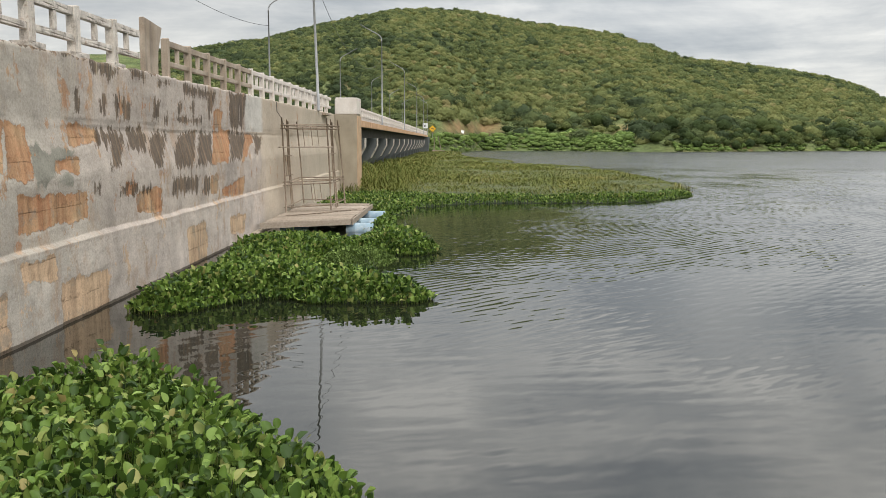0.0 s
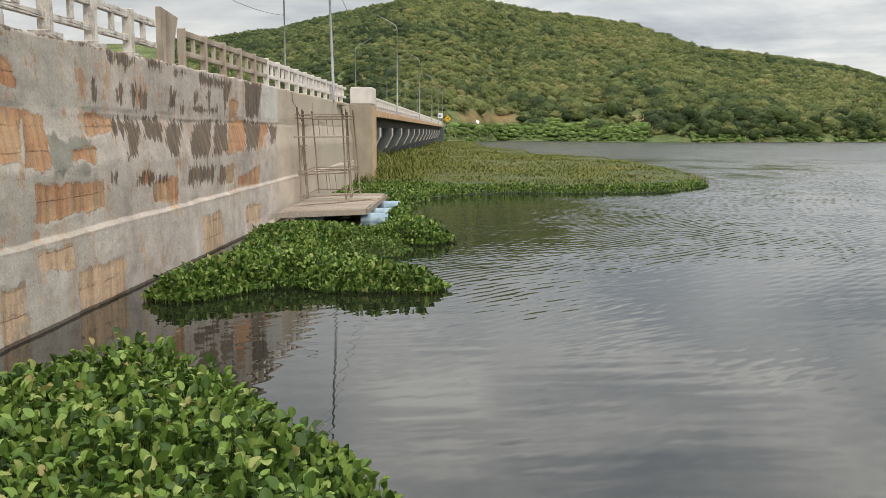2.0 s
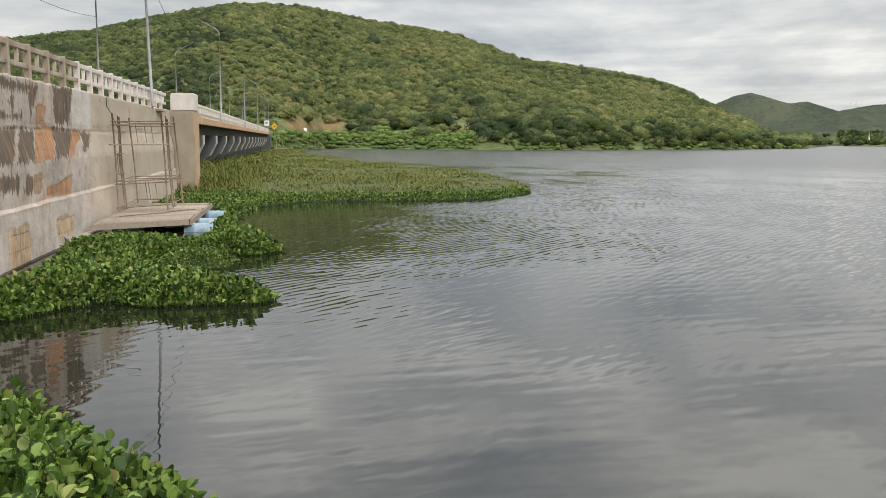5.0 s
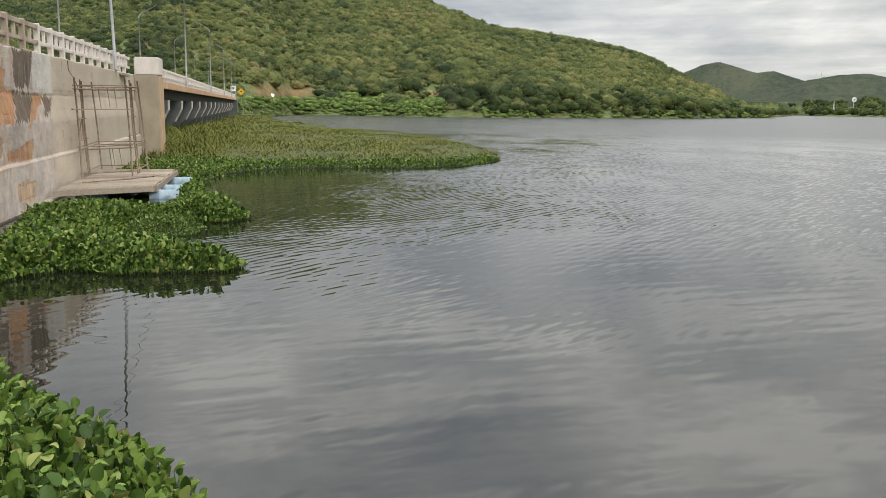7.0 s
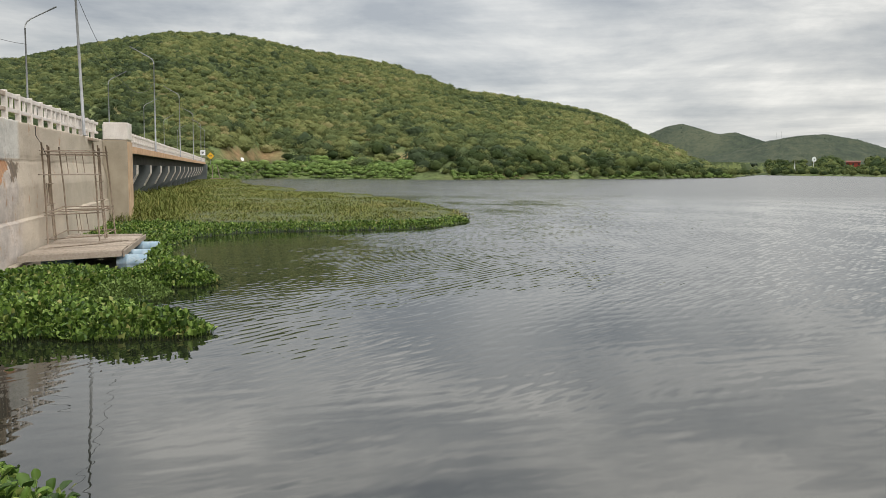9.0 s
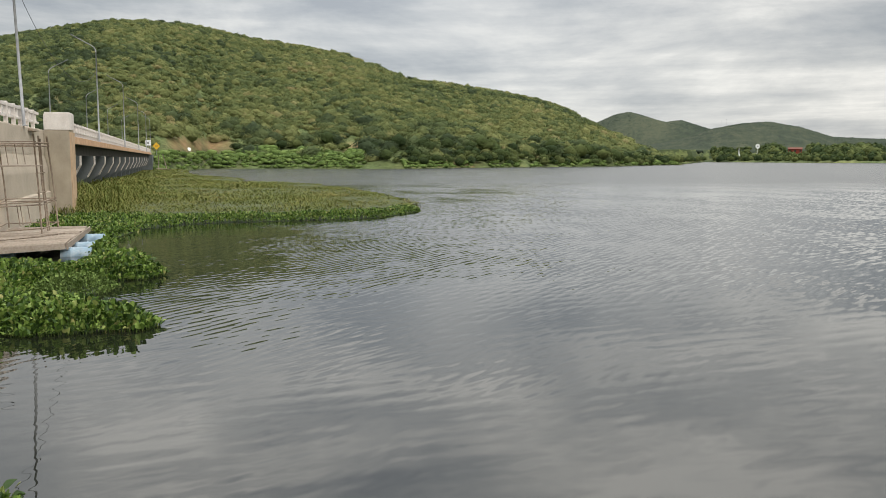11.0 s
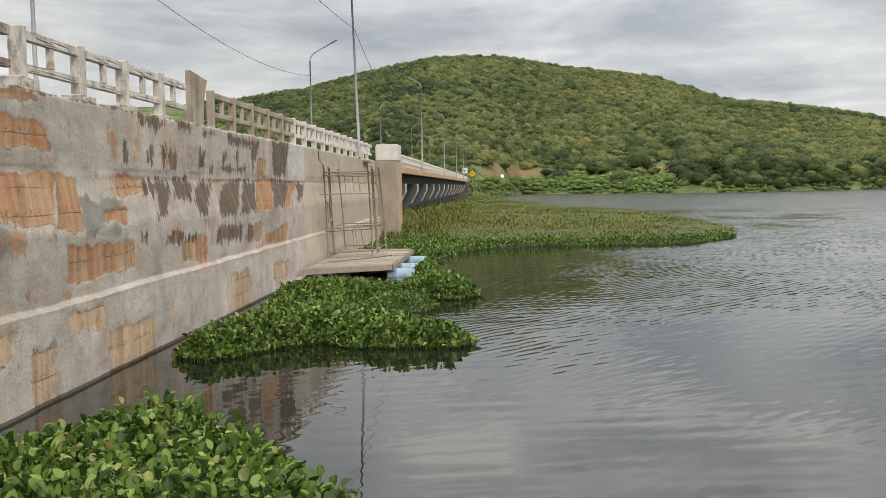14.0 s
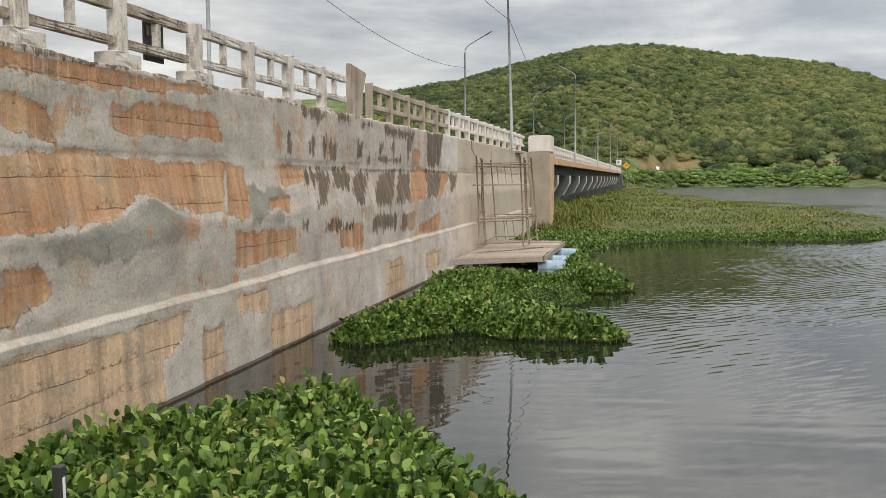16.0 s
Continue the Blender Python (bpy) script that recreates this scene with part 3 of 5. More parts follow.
def prism(profile, axis, a, b):
    """A profile of pairs, drawn out along an axis from a to b."""
    bm = bmesh.new()
    rows = []
    for d in (a, b):
        vs = []
        for p, q in profile:
            co = {"x": (d, p, q), "y": (p, d, q), "z": (p, q, d)}[axis]
            vs.append(bm.verts.new(co))
        rows.append(vs)
    n = len(profile)
    for i in range(n):
        bm.faces.new((rows[0][i], rows[0][(i + 1) % n], rows[1][(i + 1) % n], rows[1][i]))
    bm.faces.new(rows[0][::-1]), bm.faces.new(rows[1])
    bmesh.ops.recalc_face_normals(bm, faces=bm.faces)
    return bm


def tube(points, radii, sides=8, bm=None):
    """A round bar along points, with a radius at each."""
    out = bm or bmesh.new()
    pts = [Vector(p) for p in points]
    rings = []
    for i, p in enumerate(pts):
        d = (pts[min(i + 1, len(pts) - 1)] - pts[max(i - 1, 0)]).normalized()
        s = d.cross(Vector((0.0, 1.0, 0.0)) if abs(d.y) < 0.8 else Vector((1.0, 0.0, 0.0))).normalized()
        u = s.cross(d)
        rad = radii[i] if isinstance(radii, (list, tuple)) else radii
        rings.append([out.verts.new(p + rad * (math.cos(2 * math.pi * j / sides) * s + math.sin(2 * math.pi * j / sides) * u)) for j in range(sides)])
    for a, b in zip(rings, rings[1:]):
        for j in range(sides):
            f = out.faces.new((a[j], a[(j + 1) % sides], b[(j + 1) % sides], b[j]))
            f.smooth = True
    out.faces.new(rings[0]), out.faces.new(rings[-1][::-1])
    return out


def array_mesh(name, co, faces, smooth=False):
    """A mesh from arrays: places, and faces that all have the same number of corners."""
    me = bpy.data.meshes.new(name)
    n = faces.shape[1]
    me.vertices.add(len(co))
    me.vertices.foreach_set("co", np.ascontiguousarray(co, dtype=np.float32).ravel())
    me.loops.add(faces.size)
    me.loops.foreach_set("vertex_index", np.ascontiguousarray(faces, dtype=np.int32).ravel())
    me.polygons.add(len(faces))
    me.polygons.foreach_set("loop_start", np.arange(0, faces.size, n, dtype=np.int32))
    me.polygons.foreach_set("use_smooth", np.full(len(faces), smooth))
    me.update(calc_edges=True)
    return me


def lattice(ix, iy, seed):
    h = np.sin(ix * 127.1 + iy * 311.7 + seed * 74.7) * 43758.5453
    return h - np.floor(h)


def vnoise(x, y, seed=0):
    ix, iy = np.floor(x), np.floor(y)
    fx, fy = x - ix, y - iy
    fx, fy = fx * fx * (3 - 2 * fx), fy * fy * (3 - 2 * fy)
    a = lattice(ix, iy, seed) * (1 - fx) + lattice(ix + 1, iy, seed) * fx
    b = lattice(ix, iy + 1, seed) * (1 - fx) + lattice(ix + 1, iy + 1, seed) * fx
    return a * (1 - fy) + b * fy


def fbm(x, y, seed=0, octaves=4):
    s, a, t = 0, 0.5, 0
    for o in range(octaves):
        s, t = s + a * vnoise(x * 2 ** o, y * 2 ** o, seed + o), t + a
        a *= 0.5
    return s / t - 0.5


def edge_distance(px, py, poly):
    """The signed distance of points from a polygon, negative inside."""
    d = np.full(px.shape, 1e9)
    inside = np.zeros(px.shape, bool)
    n = len(poly)
    for i in range(n):
        (ax, ay), (bx, by) = poly[i], poly[(i + 1) % n]
        ex, ey = bx - ax, by - ay
        t = np.clip(((px - ax) * ex + (py - ay) * ey) / (ex * ex + ey * ey), 0, 1)
        d = np.minimum(d, np.hypot(px - ax - t * ex, py - ay - t * ey))
        if ay != by:
            inside ^= ((ay > py) != (by > py)) & (px < (bx - ax) * (py - ay) / (by - ay) + ax)
    return np.where(inside, -d, d)


def scatter(poly, count, rng, inset=0.0, wobble=0.0, seed=0):
    """Random places inside a polygon, and how far inside its edge each lies."""
    P = np.array(poly)
    lo, hi = P.min(0), P.max(0)
    got, deep = [], []
    have = 0
    while have < count:
        q = rng.uniform(lo, hi, (count * 2, 2))
        d = -edge_distance(q[:, 0], q[:, 1], poly) + wobble * fbm(q[:, 0] * 1.3, q[:, 1] * 1.3, seed)
        ok = d > inset
        got.append(q[ok]), deep.append(d[ok])
        have += ok.sum()
    return np.concatenate(got)[:count], np.concatenate(deep)[:count]


def grid_faces(rows, cols):
    i = np.arange(rows - 1)[:, None] * cols + np.arange(cols - 1)[None]
    i = i.ravel()
    return np.stack([i, i + 1, i + cols + 1, i + cols], 1)


def smoothstep(a, b, x):
    t = np.clip((x - a) / (b - a), 0, 1)
    return t * t * (3 - 2 * t)


# ---- ground, hills and lake ----
SHORE = np.array([(-180, 30), (-120, 60), (-90, 300), (-60, 480), (-40.4, 570), (-33, 660), (-32.2, 520), (-31.6, 408), (-27, 336), (-22, 308), (-17.6, 283),
                  (-12.9, 264), (-7.5, 277), (-1.8, 285), (-0.4, 250), (0.8, 234), (3, 228), (20, 240), (45, 260), (70, 300), (120, 60), (180, 30)])
RIDGE = np.array([(-34, -0.6), (-32.3, -0.3), (-31.9, -0.2), (-30.3, 0.5), (-28.2, 1.45), (-25.8, 2.5), (-24, 3.35), (-21.9, 3.85), (-17.2, 4.6), (-14.7, 4.85), (-13.3, 5.35), (-10.4, 6.4),
                  (-7.6, 6.85), (-4, 7.35), (-1.3, 7.95), (1.7, 8.1), (4, 8.0), (7.5, 7.3), (10.3, 6.6), (12, 6.1), (16, 5.5), (25, 4.8), (45, 4), (70, 2)])
FAR_A = np.array([(-70, 0.2), (-42, 0.5), (-38, 0.9), (-35.5, 1.35), (-33.4, 1.72), (-31.6, 2.3), (-30.6, 2.2), (-29.6, 2.5), (-28.4, 2.86), (-27.5, 2.68), (-26.5, 2.25), (-24, 1.5), (-20, 1.2), (20, 1.0), (70, 0.6)])
FAR_B = np.array([(-70, 0.6), (-50, 0.9), (-44, 1.0), (-40.3, 1.2), (-38.5, 1.8), (-36.7, 2.15), (-35.1, 2.05), (-33.4, 1.72), (-32.0, 1.25), (-30.5, 0.95), (-28, 0.5), (70, 0.0)])


def shore_at(az):
    return np.interp(az, SHORE[:, 0], SHORE[:, 1])


def ridge_at(az):
    e = np.interp(az, RIDGE[:, 0], RIDGE[:, 1])
    e = e + 0.42 * smoothstep(0.5, 5.0, e)
    s = shore_at(az)
    r = s + 25 + 330 * np.clip(e / 8.1, 0.02, 1) ** 0.6
    return r, 3.09 + r * np.tan(np.radians(e)) - 4.2


def ground_z(az, r):
    """Ground height by direction (degrees to the left of +y) and distance from the camera's foot."""
    s = shore_at(az)
    rr, hr = ridge_at(az)
    x, y = -np.sin(np.radians(az)) * r, np.cos(np.radians(az)) * r
    bump = 3.2 * fbm(x / 45, y / 45, 5, 4) + 1.2 * fbm(x / 11, y / 11, 9, 3)
    u = np.clip((r - s) / (rr - s), 0, 1.0)
    hill = np.maximum(hr, 0.5) * (u ** 0.92) + 0.8 * smoothstep(0, 3, r - s) + bump * smoothstep(5, 60, r - s) * (1 - smoothstep(0.8, 1, u) * 0.6)
    back = np.maximum(hr, 0.5) * (1 - 0.35 * smoothstep(0, 260, r - rr))
    hill = np.where(r > rr, back + bump * 0.4, hill)
    flat = 0.8 + 0.055 * np.clip(r - s, 0, 110) + 0.5 * bump * smoothstep(0, 50, r - s)
    front = (az > -33.5) & (az < 75)
    land = np.where(front, hill, flat)
    rough = 9 * fbm(x / 110, y / 110, 3, 5)
    far = 0.0
    for table, fd, foot in ((FAR_A, 2500.0, 0.74), (FAR_B, 1450.0, 0.66)):
        fh = 3.09 + fd * np.tan(np.radians(np.interp(az, table[:, 0], table[:, 1])))
        rise_u = np.clip((r / fd - foot) / (1 - foot), 0, 1)
        top = fh * np.sin(rise_u * np.pi / 2) ** 1.3 * (1 - 0.5 * smoothstep(1.0, 1.7, r / fd))
        far = np.maximum(far, top + rough * smoothstep(0.0, 0.3, rise_u) * smoothstep(1.0, 0.75, rise_u))
    far = np.maximum(far, 8.0 + 0.010 * np.clip(r - 600, 0, 900) + 0.3 * rough)
    far = np.where((az < 75) & (az > -75), far, 6 + bump)
    land = np.where(r > np.maximum(rr + 120, 640.0), np.maximum(far, land * (1 - smoothstep(0, 500, r - rr - 120))), land)
    z = np.where(r > s, land, -2.2 + 2.4 * smoothstep(-9, 0, r - s))
    bank_r = np.where(np.abs(az) > 95, 40.0, 2.6 + 0.0 * az)
    bank = 1.4 - 3.8 * smoothstep(0, 1.6, r - bank_r)
    return np.maximum(z, bank)


az = np.concatenate([np.arange(-180, -46, 4.0), np.arange(-46, 42, 0.3), np.arange(42, 180, 4.0), [180.0]])
rad = np.concatenate([[0.05, 1, 2, 2.6, 3, 3.5, 4.2, 6, 10, 20, 40, 80, 140, 190], np.arange(205, 720, 5.0), np.arange(725, 1000, 25.0), np.arange(1000, 3000, 40.0), [3200, 3600, 4000, 4500]])
A, Rg = np.meshgrid(az, rad, indexing="ij")
Zg = ground_z(A, Rg)
co = np.stack([-np.sin(np.radians(A)) * Rg, np.cos(np.radians(A)) * Rg, Zg], -1).reshape(-1, 3)
me = array_mesh("ground", co, grid_faces(len(az), len(rad)), True)
hr_above = Rg - shore_at(A)
earth = (0.9 * smoothstep(2.4, 1.4, np.abs(A + 1.4)) * smoothstep(10, 13, hr_above) * smoothstep(30, 24, hr_above)
         + smoothstep(0.8, 0.3, np.abs(A + 10.9)) * smoothstep(8, 12, hr_above) * smoothstep(32, 26, hr_above) * 0.7
         + smoothstep(1.8, 0.6, np.abs(A + 17.6)) * smoothstep(0, 2, hr_above) * smoothstep(9, 5, hr_above)
         + smoothstep(3, 1, np.abs(A - 5.2)) * smoothstep(60, 75, hr_above) * smoothstep(125, 100, hr_above) * 0.5)
earth = np.clip(earth * (0.75 + 1.2 * fbm(A * 2.5, Rg / 9.0, 2)), 0, 1)
farm = smoothstep(750, 900, Rg) + np.where(A < -33.5, smoothstep(120, 200, hr_above), 0)
meadow_m = smoothstep(-28, -30, A) * smoothstep(430, 460, Rg) * smoothstep(1050, 800, Rg + 220 * fbm(A * 1.1, Rg / 300, 12)) * smoothstep(-35.5, -33.6, A)
meadow_m = np.clip(meadow_m + smoothstep(-4.2, -3.2, A) * smoothstep(1.6, 0.8, A) * smoothstep(0, 1, hr_above) * smoothstep(20, 15, hr_above) + 0.8 * smoothstep(-31.8, -31, A) * smoothstep(-6, -9, A) * smoothstep(0, 0.5, hr_above) * smoothstep(6, 4, hr_above), 0, 1) * (1 - earth)
att = me.color_attributes.new("earth", "FLOAT_COLOR", "POINT")
att.data.foreach_set("color", np.stack([earth, np.clip(farm, 0, 1), meadow_m, earth * 0 + 1], -1).astype(np.float32).ravel())
tagged(link_mesh("ground", me, M_GROUND), "green hillside ground with bare red earth at the shore", "ground", "", "structure")

ring = np.concatenate([[0.0], np.geomspace(2, 2500, 60)])
ang = np.radians(np.arange(0, 361, 5.0))
WR, WA = np.meshgrid(ring, ang, indexing="ij")
me = array_mesh("water", np.stack([WR * np.cos(WA), WR * np.sin(WA), 0 * WR], -1).reshape(-1, 3), grid_faces(len(ring), len(ang)), True)
tagged(link_mesh("water", me, M_WATER), "calm grey lake water with light ripples", "water", "", "structure")

# ---- retaining wall ----
XU, XM, XL, WALL_TOP, RAIL_TOP = -6.75, -6.585, -6.5, 4.59, 5.52
WALL_Y0, WALL_Y1 = -14.0, 50.7
profile = [(XL, -1.5), (XL, 1.335), (XL, 1.347), (XL - 0.004, 1.357), (XM + 0.004, 1.418), (XM, 1.424), (XM, 1.445), (XM, 2.45), (XM - 0.02, 2.6), (XU - 0.015, 3.30), (XU + 0.010, 3.345), (XU + 0.012, 3.38), (XU, 3.43), (XU, 4.57), (XU - 0.02, WALL_TOP), (XU - 0.35, WALL_TOP)]
px, pz = [], []
for (xa, za), (xb, zb) in zip(profile, profile[1:]):
    n = max(1, int(round(math.hypot(xb - xa, zb - za) / 0.045)))
    for i in range(n):
        px.append(xa + (xb - xa) * i / n), pz.append(za + (zb - za) * i / n)
px.append(profile[-1][0]), pz.append(profile[-1][1])
ys = np.concatenate([np.arange(WALL_Y0, 6.5, 0.5), np.arange(6.5, 22, 0.05), np.arange(22, 32, 0.06), np.arange(32, WALL_Y1, 0.22), [WALL_Y1]])
Y, Zw = np.meshgrid(ys, np.array(pz), indexing="ij")
X = np.broadcast_to(np.array(px), Y.shape).copy()
BARE_A = [
    [(10.2, 4.08), (11.6, 4.16), (13.1, 4.1), (13.15, 3.71), (11.9, 3.71), (10.5, 3.7), (10.2, 3.78)],
    [(3.0, 3.4), (8.2, 3.4), (9.4, 3.49), (11.0, 3.36), (13.2, 3.37), (12.9, 2.64), (11.8, 2.61), (10.6, 2.9), (10.1, 2.62), (9.2, 2.57), (7.9, 2.51), (3.0, 2.4)],
    [(6.0, 4.0), (8.2, 4.0), (8.9, 3.96), (9.1, 3.45), (8.2, 3.73), (6.0, 3.7)],
    [(6, 4.56), (8.5, 4.52), (10.3, 4.5), (12.8, 4.56), (13.0, 4.44), (10.9, 4.35), (9.4, 4.24), (8.6, 4.31), (6, 4.3)],
    [(13.3, 2.2), (15.8, 2.18), (15.8, 1.73), (14.5, 1.68), (13.2, 1.62)]]
BARE_B = [
    [(13.3, 3.33), (13.9, 3.3), (13.8, 2.46), (13.0, 2.5)],
    [(3.0, 1.3), (7.7, 1.25), (11.5, 1.2), (11.4, 0.81), (10.8, 0.61), (10.8, -0.1), (3.0, -0.1)],
    [(13.0, 1.27), (14.2, 1.2), (14.2, 0.82), (13.1, 0.94)],
    [(11.9, 0.89), (12.6, 0.88), (12.6, -0.1), (11.9, -0.1)],
    [(14.4, 0.69), (16.4, 0.72), (16.4, -0.1), (14.4, -0.1)]]
BARE_C = [
    [(21.3, 0.99), (23.1, 0.97), (23.1, -0.1), (21.5, -0.1)],
    [(18.3, 2.01), (19.9, 2.06), (19.9, 1.5), (18.3, 1.58)]]
BARE_D = [
    [(7.0, 2.1), (8.4, 2.2), (8.6, 1.85), (8.0, 1.55), (7.0, 1.5)],
    [(25.5, 0.9), (27.5, 0.8), (27.3, 0.3), (25.6, 0.3)]]
STAIN_A = [
    [(16.68, 3.29), (17.54, 3.31), (17.99, 3.17), (17.89, 2.99), (16.54, 3.0)],
    [(17.35, 3.18), (17.99, 3.17), (17.45, 2.53), (17.01, 2.52)],
    [(18.34, 3.31), (19.6, 3.33), (19.23, 2.82), (18.05, 2.91)],
    [(19.67, 3.32), (21.02, 3.31), (19.92, 2.49), (19.54, 2.53), (19.32, 2.84)],
    [(21.65, 3.3), (23.33, 3.37), (22.4, 2.42), (20.77, 2.46)],
    [(23.54, 3.36), (24.9, 3.35), (24.07, 2.42), (22.61, 2.42)],
    [(26.83, 3.37), (28.79, 3.33), (27.61, 2.45), (26.03, 2.49)],
    [(29.95, 3.29), (31.36, 3.29), (30.6, 2.77), (29.51, 2.56)],
    [(17.65, 3.98), (17.94, 3.96), (17.87, 3.55), (17.68, 3.55)],
    [(18.21, 3.95), (18.72, 3.94), (18.7, 3.58), (18.21, 3.56)],
    [(16.91, 3.92), (17.23, 3.93), (17.2, 3.55), (16.8, 3.56)]]
STAIN_B = [
    [(15.79, 4.0), (16.0, 3.99), (15.97, 3.58), (15.78, 3.58)],
    [(20.1, 3.98), (20.43, 3.98), (20.31, 3.5), (19.9, 3.52)],
    [(20.75, 3.69), (21.11, 3.67), (21.09, 3.45), (20.7, 3.47)],
    [(21.57, 3.74), (23.84, 3.73), (23.71, 3.48), (21.46, 3.48)],
    [(21.78, 4.03), (22.17, 4.04), (22.05, 3.69), (21.66, 3.68)],
    [(22.68, 4.06), (23.2, 4.07), (23.18, 3.78), (22.65, 3.77)],
    [(26.83, 4.56), (28.97, 4.58), (28.55, 3.45), (26.88, 3.48)],
    [(16.61, 4.54), (17.95, 4.57), (17.89, 4.28), (17.42, 4.28), (17.13, 4.44), (16.65, 4.32)],
    [(18.67, 4.56), (19.47, 4.61), (19.42, 4.37), (18.69, 4.38)],
    [(20.34, 4.51), (21.26, 4.51), (21.22, 4.37), (20.38, 4.35)],
    [(22.21, 4.54), (25.09, 4.51), (24.95, 4.24), (22.38, 4.2)]]
STAIN_C = [
    [(24.48, 4.48), (25.34, 4.49), (25.19, 4.15), (24.47, 3.49)],
    [(20.74, 2.25), (22.91, 2.18), (22.66, 1.74), (20.62, 1.81)],
    [(23.35, 2.19), (23.93, 2.14), (23.65, 1.62), (22.98, 1.73)],
    [(16.14, 2.31), (16.54, 2.29), (16.47, 2.08), (16.09, 2.1)],
    [(17.4, 2.25), (17.93, 2.22), (17.84, 1.96), (17.38, 1.99)],
    [(18.2, 2.21), (19.23, 2.13), (19.13, 1.88), (18.11, 1.95)]]
STAIN = STAIN_A + STAIN_B + STAIN_C
RUST_A = [
    [(15.55, 3.33), (16.76, 3.33), (16.67, 3.03), (15.43, 3.03)],
    [(25.05, 3.31), (26.89, 3.37), (25.92, 2.46), (24.13, 2.46)],
    [(28.75, 3.28), (30.0, 3.26), (28.47, 2.65), (27.61, 2.45)],
    [(17.9, 3.88), (18.23, 3.89), (18.21, 3.56), (17.96, 3.56)],
    [(25.0, 3.95), (26.09, 3.95), (25.78, 3.45), (24.96, 3.46)],
    [(25.13, 1.73), (27.88, 2.01), (27.67, 1.37), (25.11, 1.49)],
    [(14.62, 2.75), (15.65, 2.74), (15.44, 2.52), (14.54, 2.57)],
    [(23.93, 2.17), (24.78, 2.13), (24.61, 1.62), (23.88, 1.64)],
    [(17.72, 2.23), (18.34, 2.2), (18.25, 1.94), (17.7, 1.97)]]
BARE = BARE_A + BARE_B + BARE_C + BARE_D + RUST_A
FRESH = [
    [(8.4, 2.42), (9.4, 2.55), (10.3, 2.8), (10.9, 2.86), (11.6, 2.56), (12.3, 2.4), (11.3, 2.29), (10.2, 2.15), (8.8, 2.13)],
    [(13.6, 3.1), (15.5, 2.9), (15.2, 2.3), (13.9, 2.4)]]


def soft_mask(polys, width, rough, seed):
    best = np.full(Y.shape, 9.0)
    for poly in polys:
        best = np.minimum(best, edge_distance(Y, Zw, poly))
    best = best + rough * fbm(Y * 2.2, Zw * 2.2, seed, 5)
    return np.clip(0.5 - best / width, 0, 1)


bare_m, stain_m, fresh_m = soft_mask(BARE, 0.17, 0.22, 11), soft_mask(STAIN, 0.34, 0.16, 21), soft_mask(FRESH, 0.4, 0.4, 31)
fresh_m *= 1 - bare_m
ragged_top = smoothstep(4.50, 4.57, Zw + 0.10 * fbm(Y * 1.7, Zw * 0, 91, 4)) * smoothstep(24, 18, Y) * 0.75
stain_m = np.clip(np.maximum(stain_m, ragged_top), 0, 1)
flat_t = smoothstep(17, 13.5, Y) * ((Zw > 2.45) & (Zw < 3.43))
X = X * (1 - flat_t) + (XM + (XU - XM) * (Zw - 2.45) / 0.98) * flat_t
X += 0.045 * fbm(Y * 0.9, Zw * 1.1, 45, 3) + 0.030 * fbm(Y * 3.1, Zw * 3.1, 41, 4) - 0.016 * smoothstep(0.4, 0.6, bare_m) + 0.012 * smoothstep(0.4, 0.6, fresh_m)
ledge = smoothstep(0.13, 0.0, np.abs(Zw - 1.41))
X += 0.03 * fbm(Y * 0.9, Zw * 0 + 1.0, 51, 4) * ledge
lip = smoothstep(0.13, 0.02, np.abs(Zw - 3.365)) * (1 - flat_t)
X -= lip * np.clip(0.015 + 0.09 * fbm(Y * 0.7, Zw * 0 + 2.0, 81, 5), 0.0, 0.075)
Zd = Zw + 0.10 * fbm(Y * 0.6, Zw * 0 + 4.0, 85, 5) * lip + 0.05 * fbm(Y * 0.8, Zw * 0 + 3.0, 61, 4) * ledge + 0.035 * fbm(Y * 2.4, Zw * 0 + 5.0, 65, 4) * ledge + 0.10 * fbm(Y * 2.1, Zw * 0 + 3.0, 71, 5) * smoothstep(4.42, 4.6, Zw)
me = array_mesh("retaining_wall", np.stack([X, Y, Zd], -1).reshape(-1, 3), grid_faces(len(ys), len(pz)), True)
att = me.color_attributes.new("wear", "FLOAT_COLOR", "POINT")
att.data.foreach_set("color", np.stack([bare_m, stain_m, fresh_m, fresh_m * 0 + 1], -1).astype(np.float32).ravel())
wall = tagged(link_mesh("retaining_wall", me, M_WALL), "patched grey and orange concrete retaining wall with dark run-off stains", "wall", "", "structure")

# fill behind the wall, the road on it and the plain far side
tagged(part("embankment_core", box(-13.4, -7.05, WALL_Y0, 52.75, -1.5, 4.45, 0), M_PIER), "plain concrete core of the approach embankment", "embankment", "", "structure")
tagged(part("road", box(-13.1, -7.12, WALL_Y0, 52.75, 4.454, 4.57, 0), M_ROAD), "dark asphalt road over the embankment", "road", "", "structure")
tagged(part("bridge_road", box(-13.1, -7.12, 52.755, 236, 4.40, 4.58, 0), M_ROAD), "dark asphalt road over the bridge", "road", "", "structure")


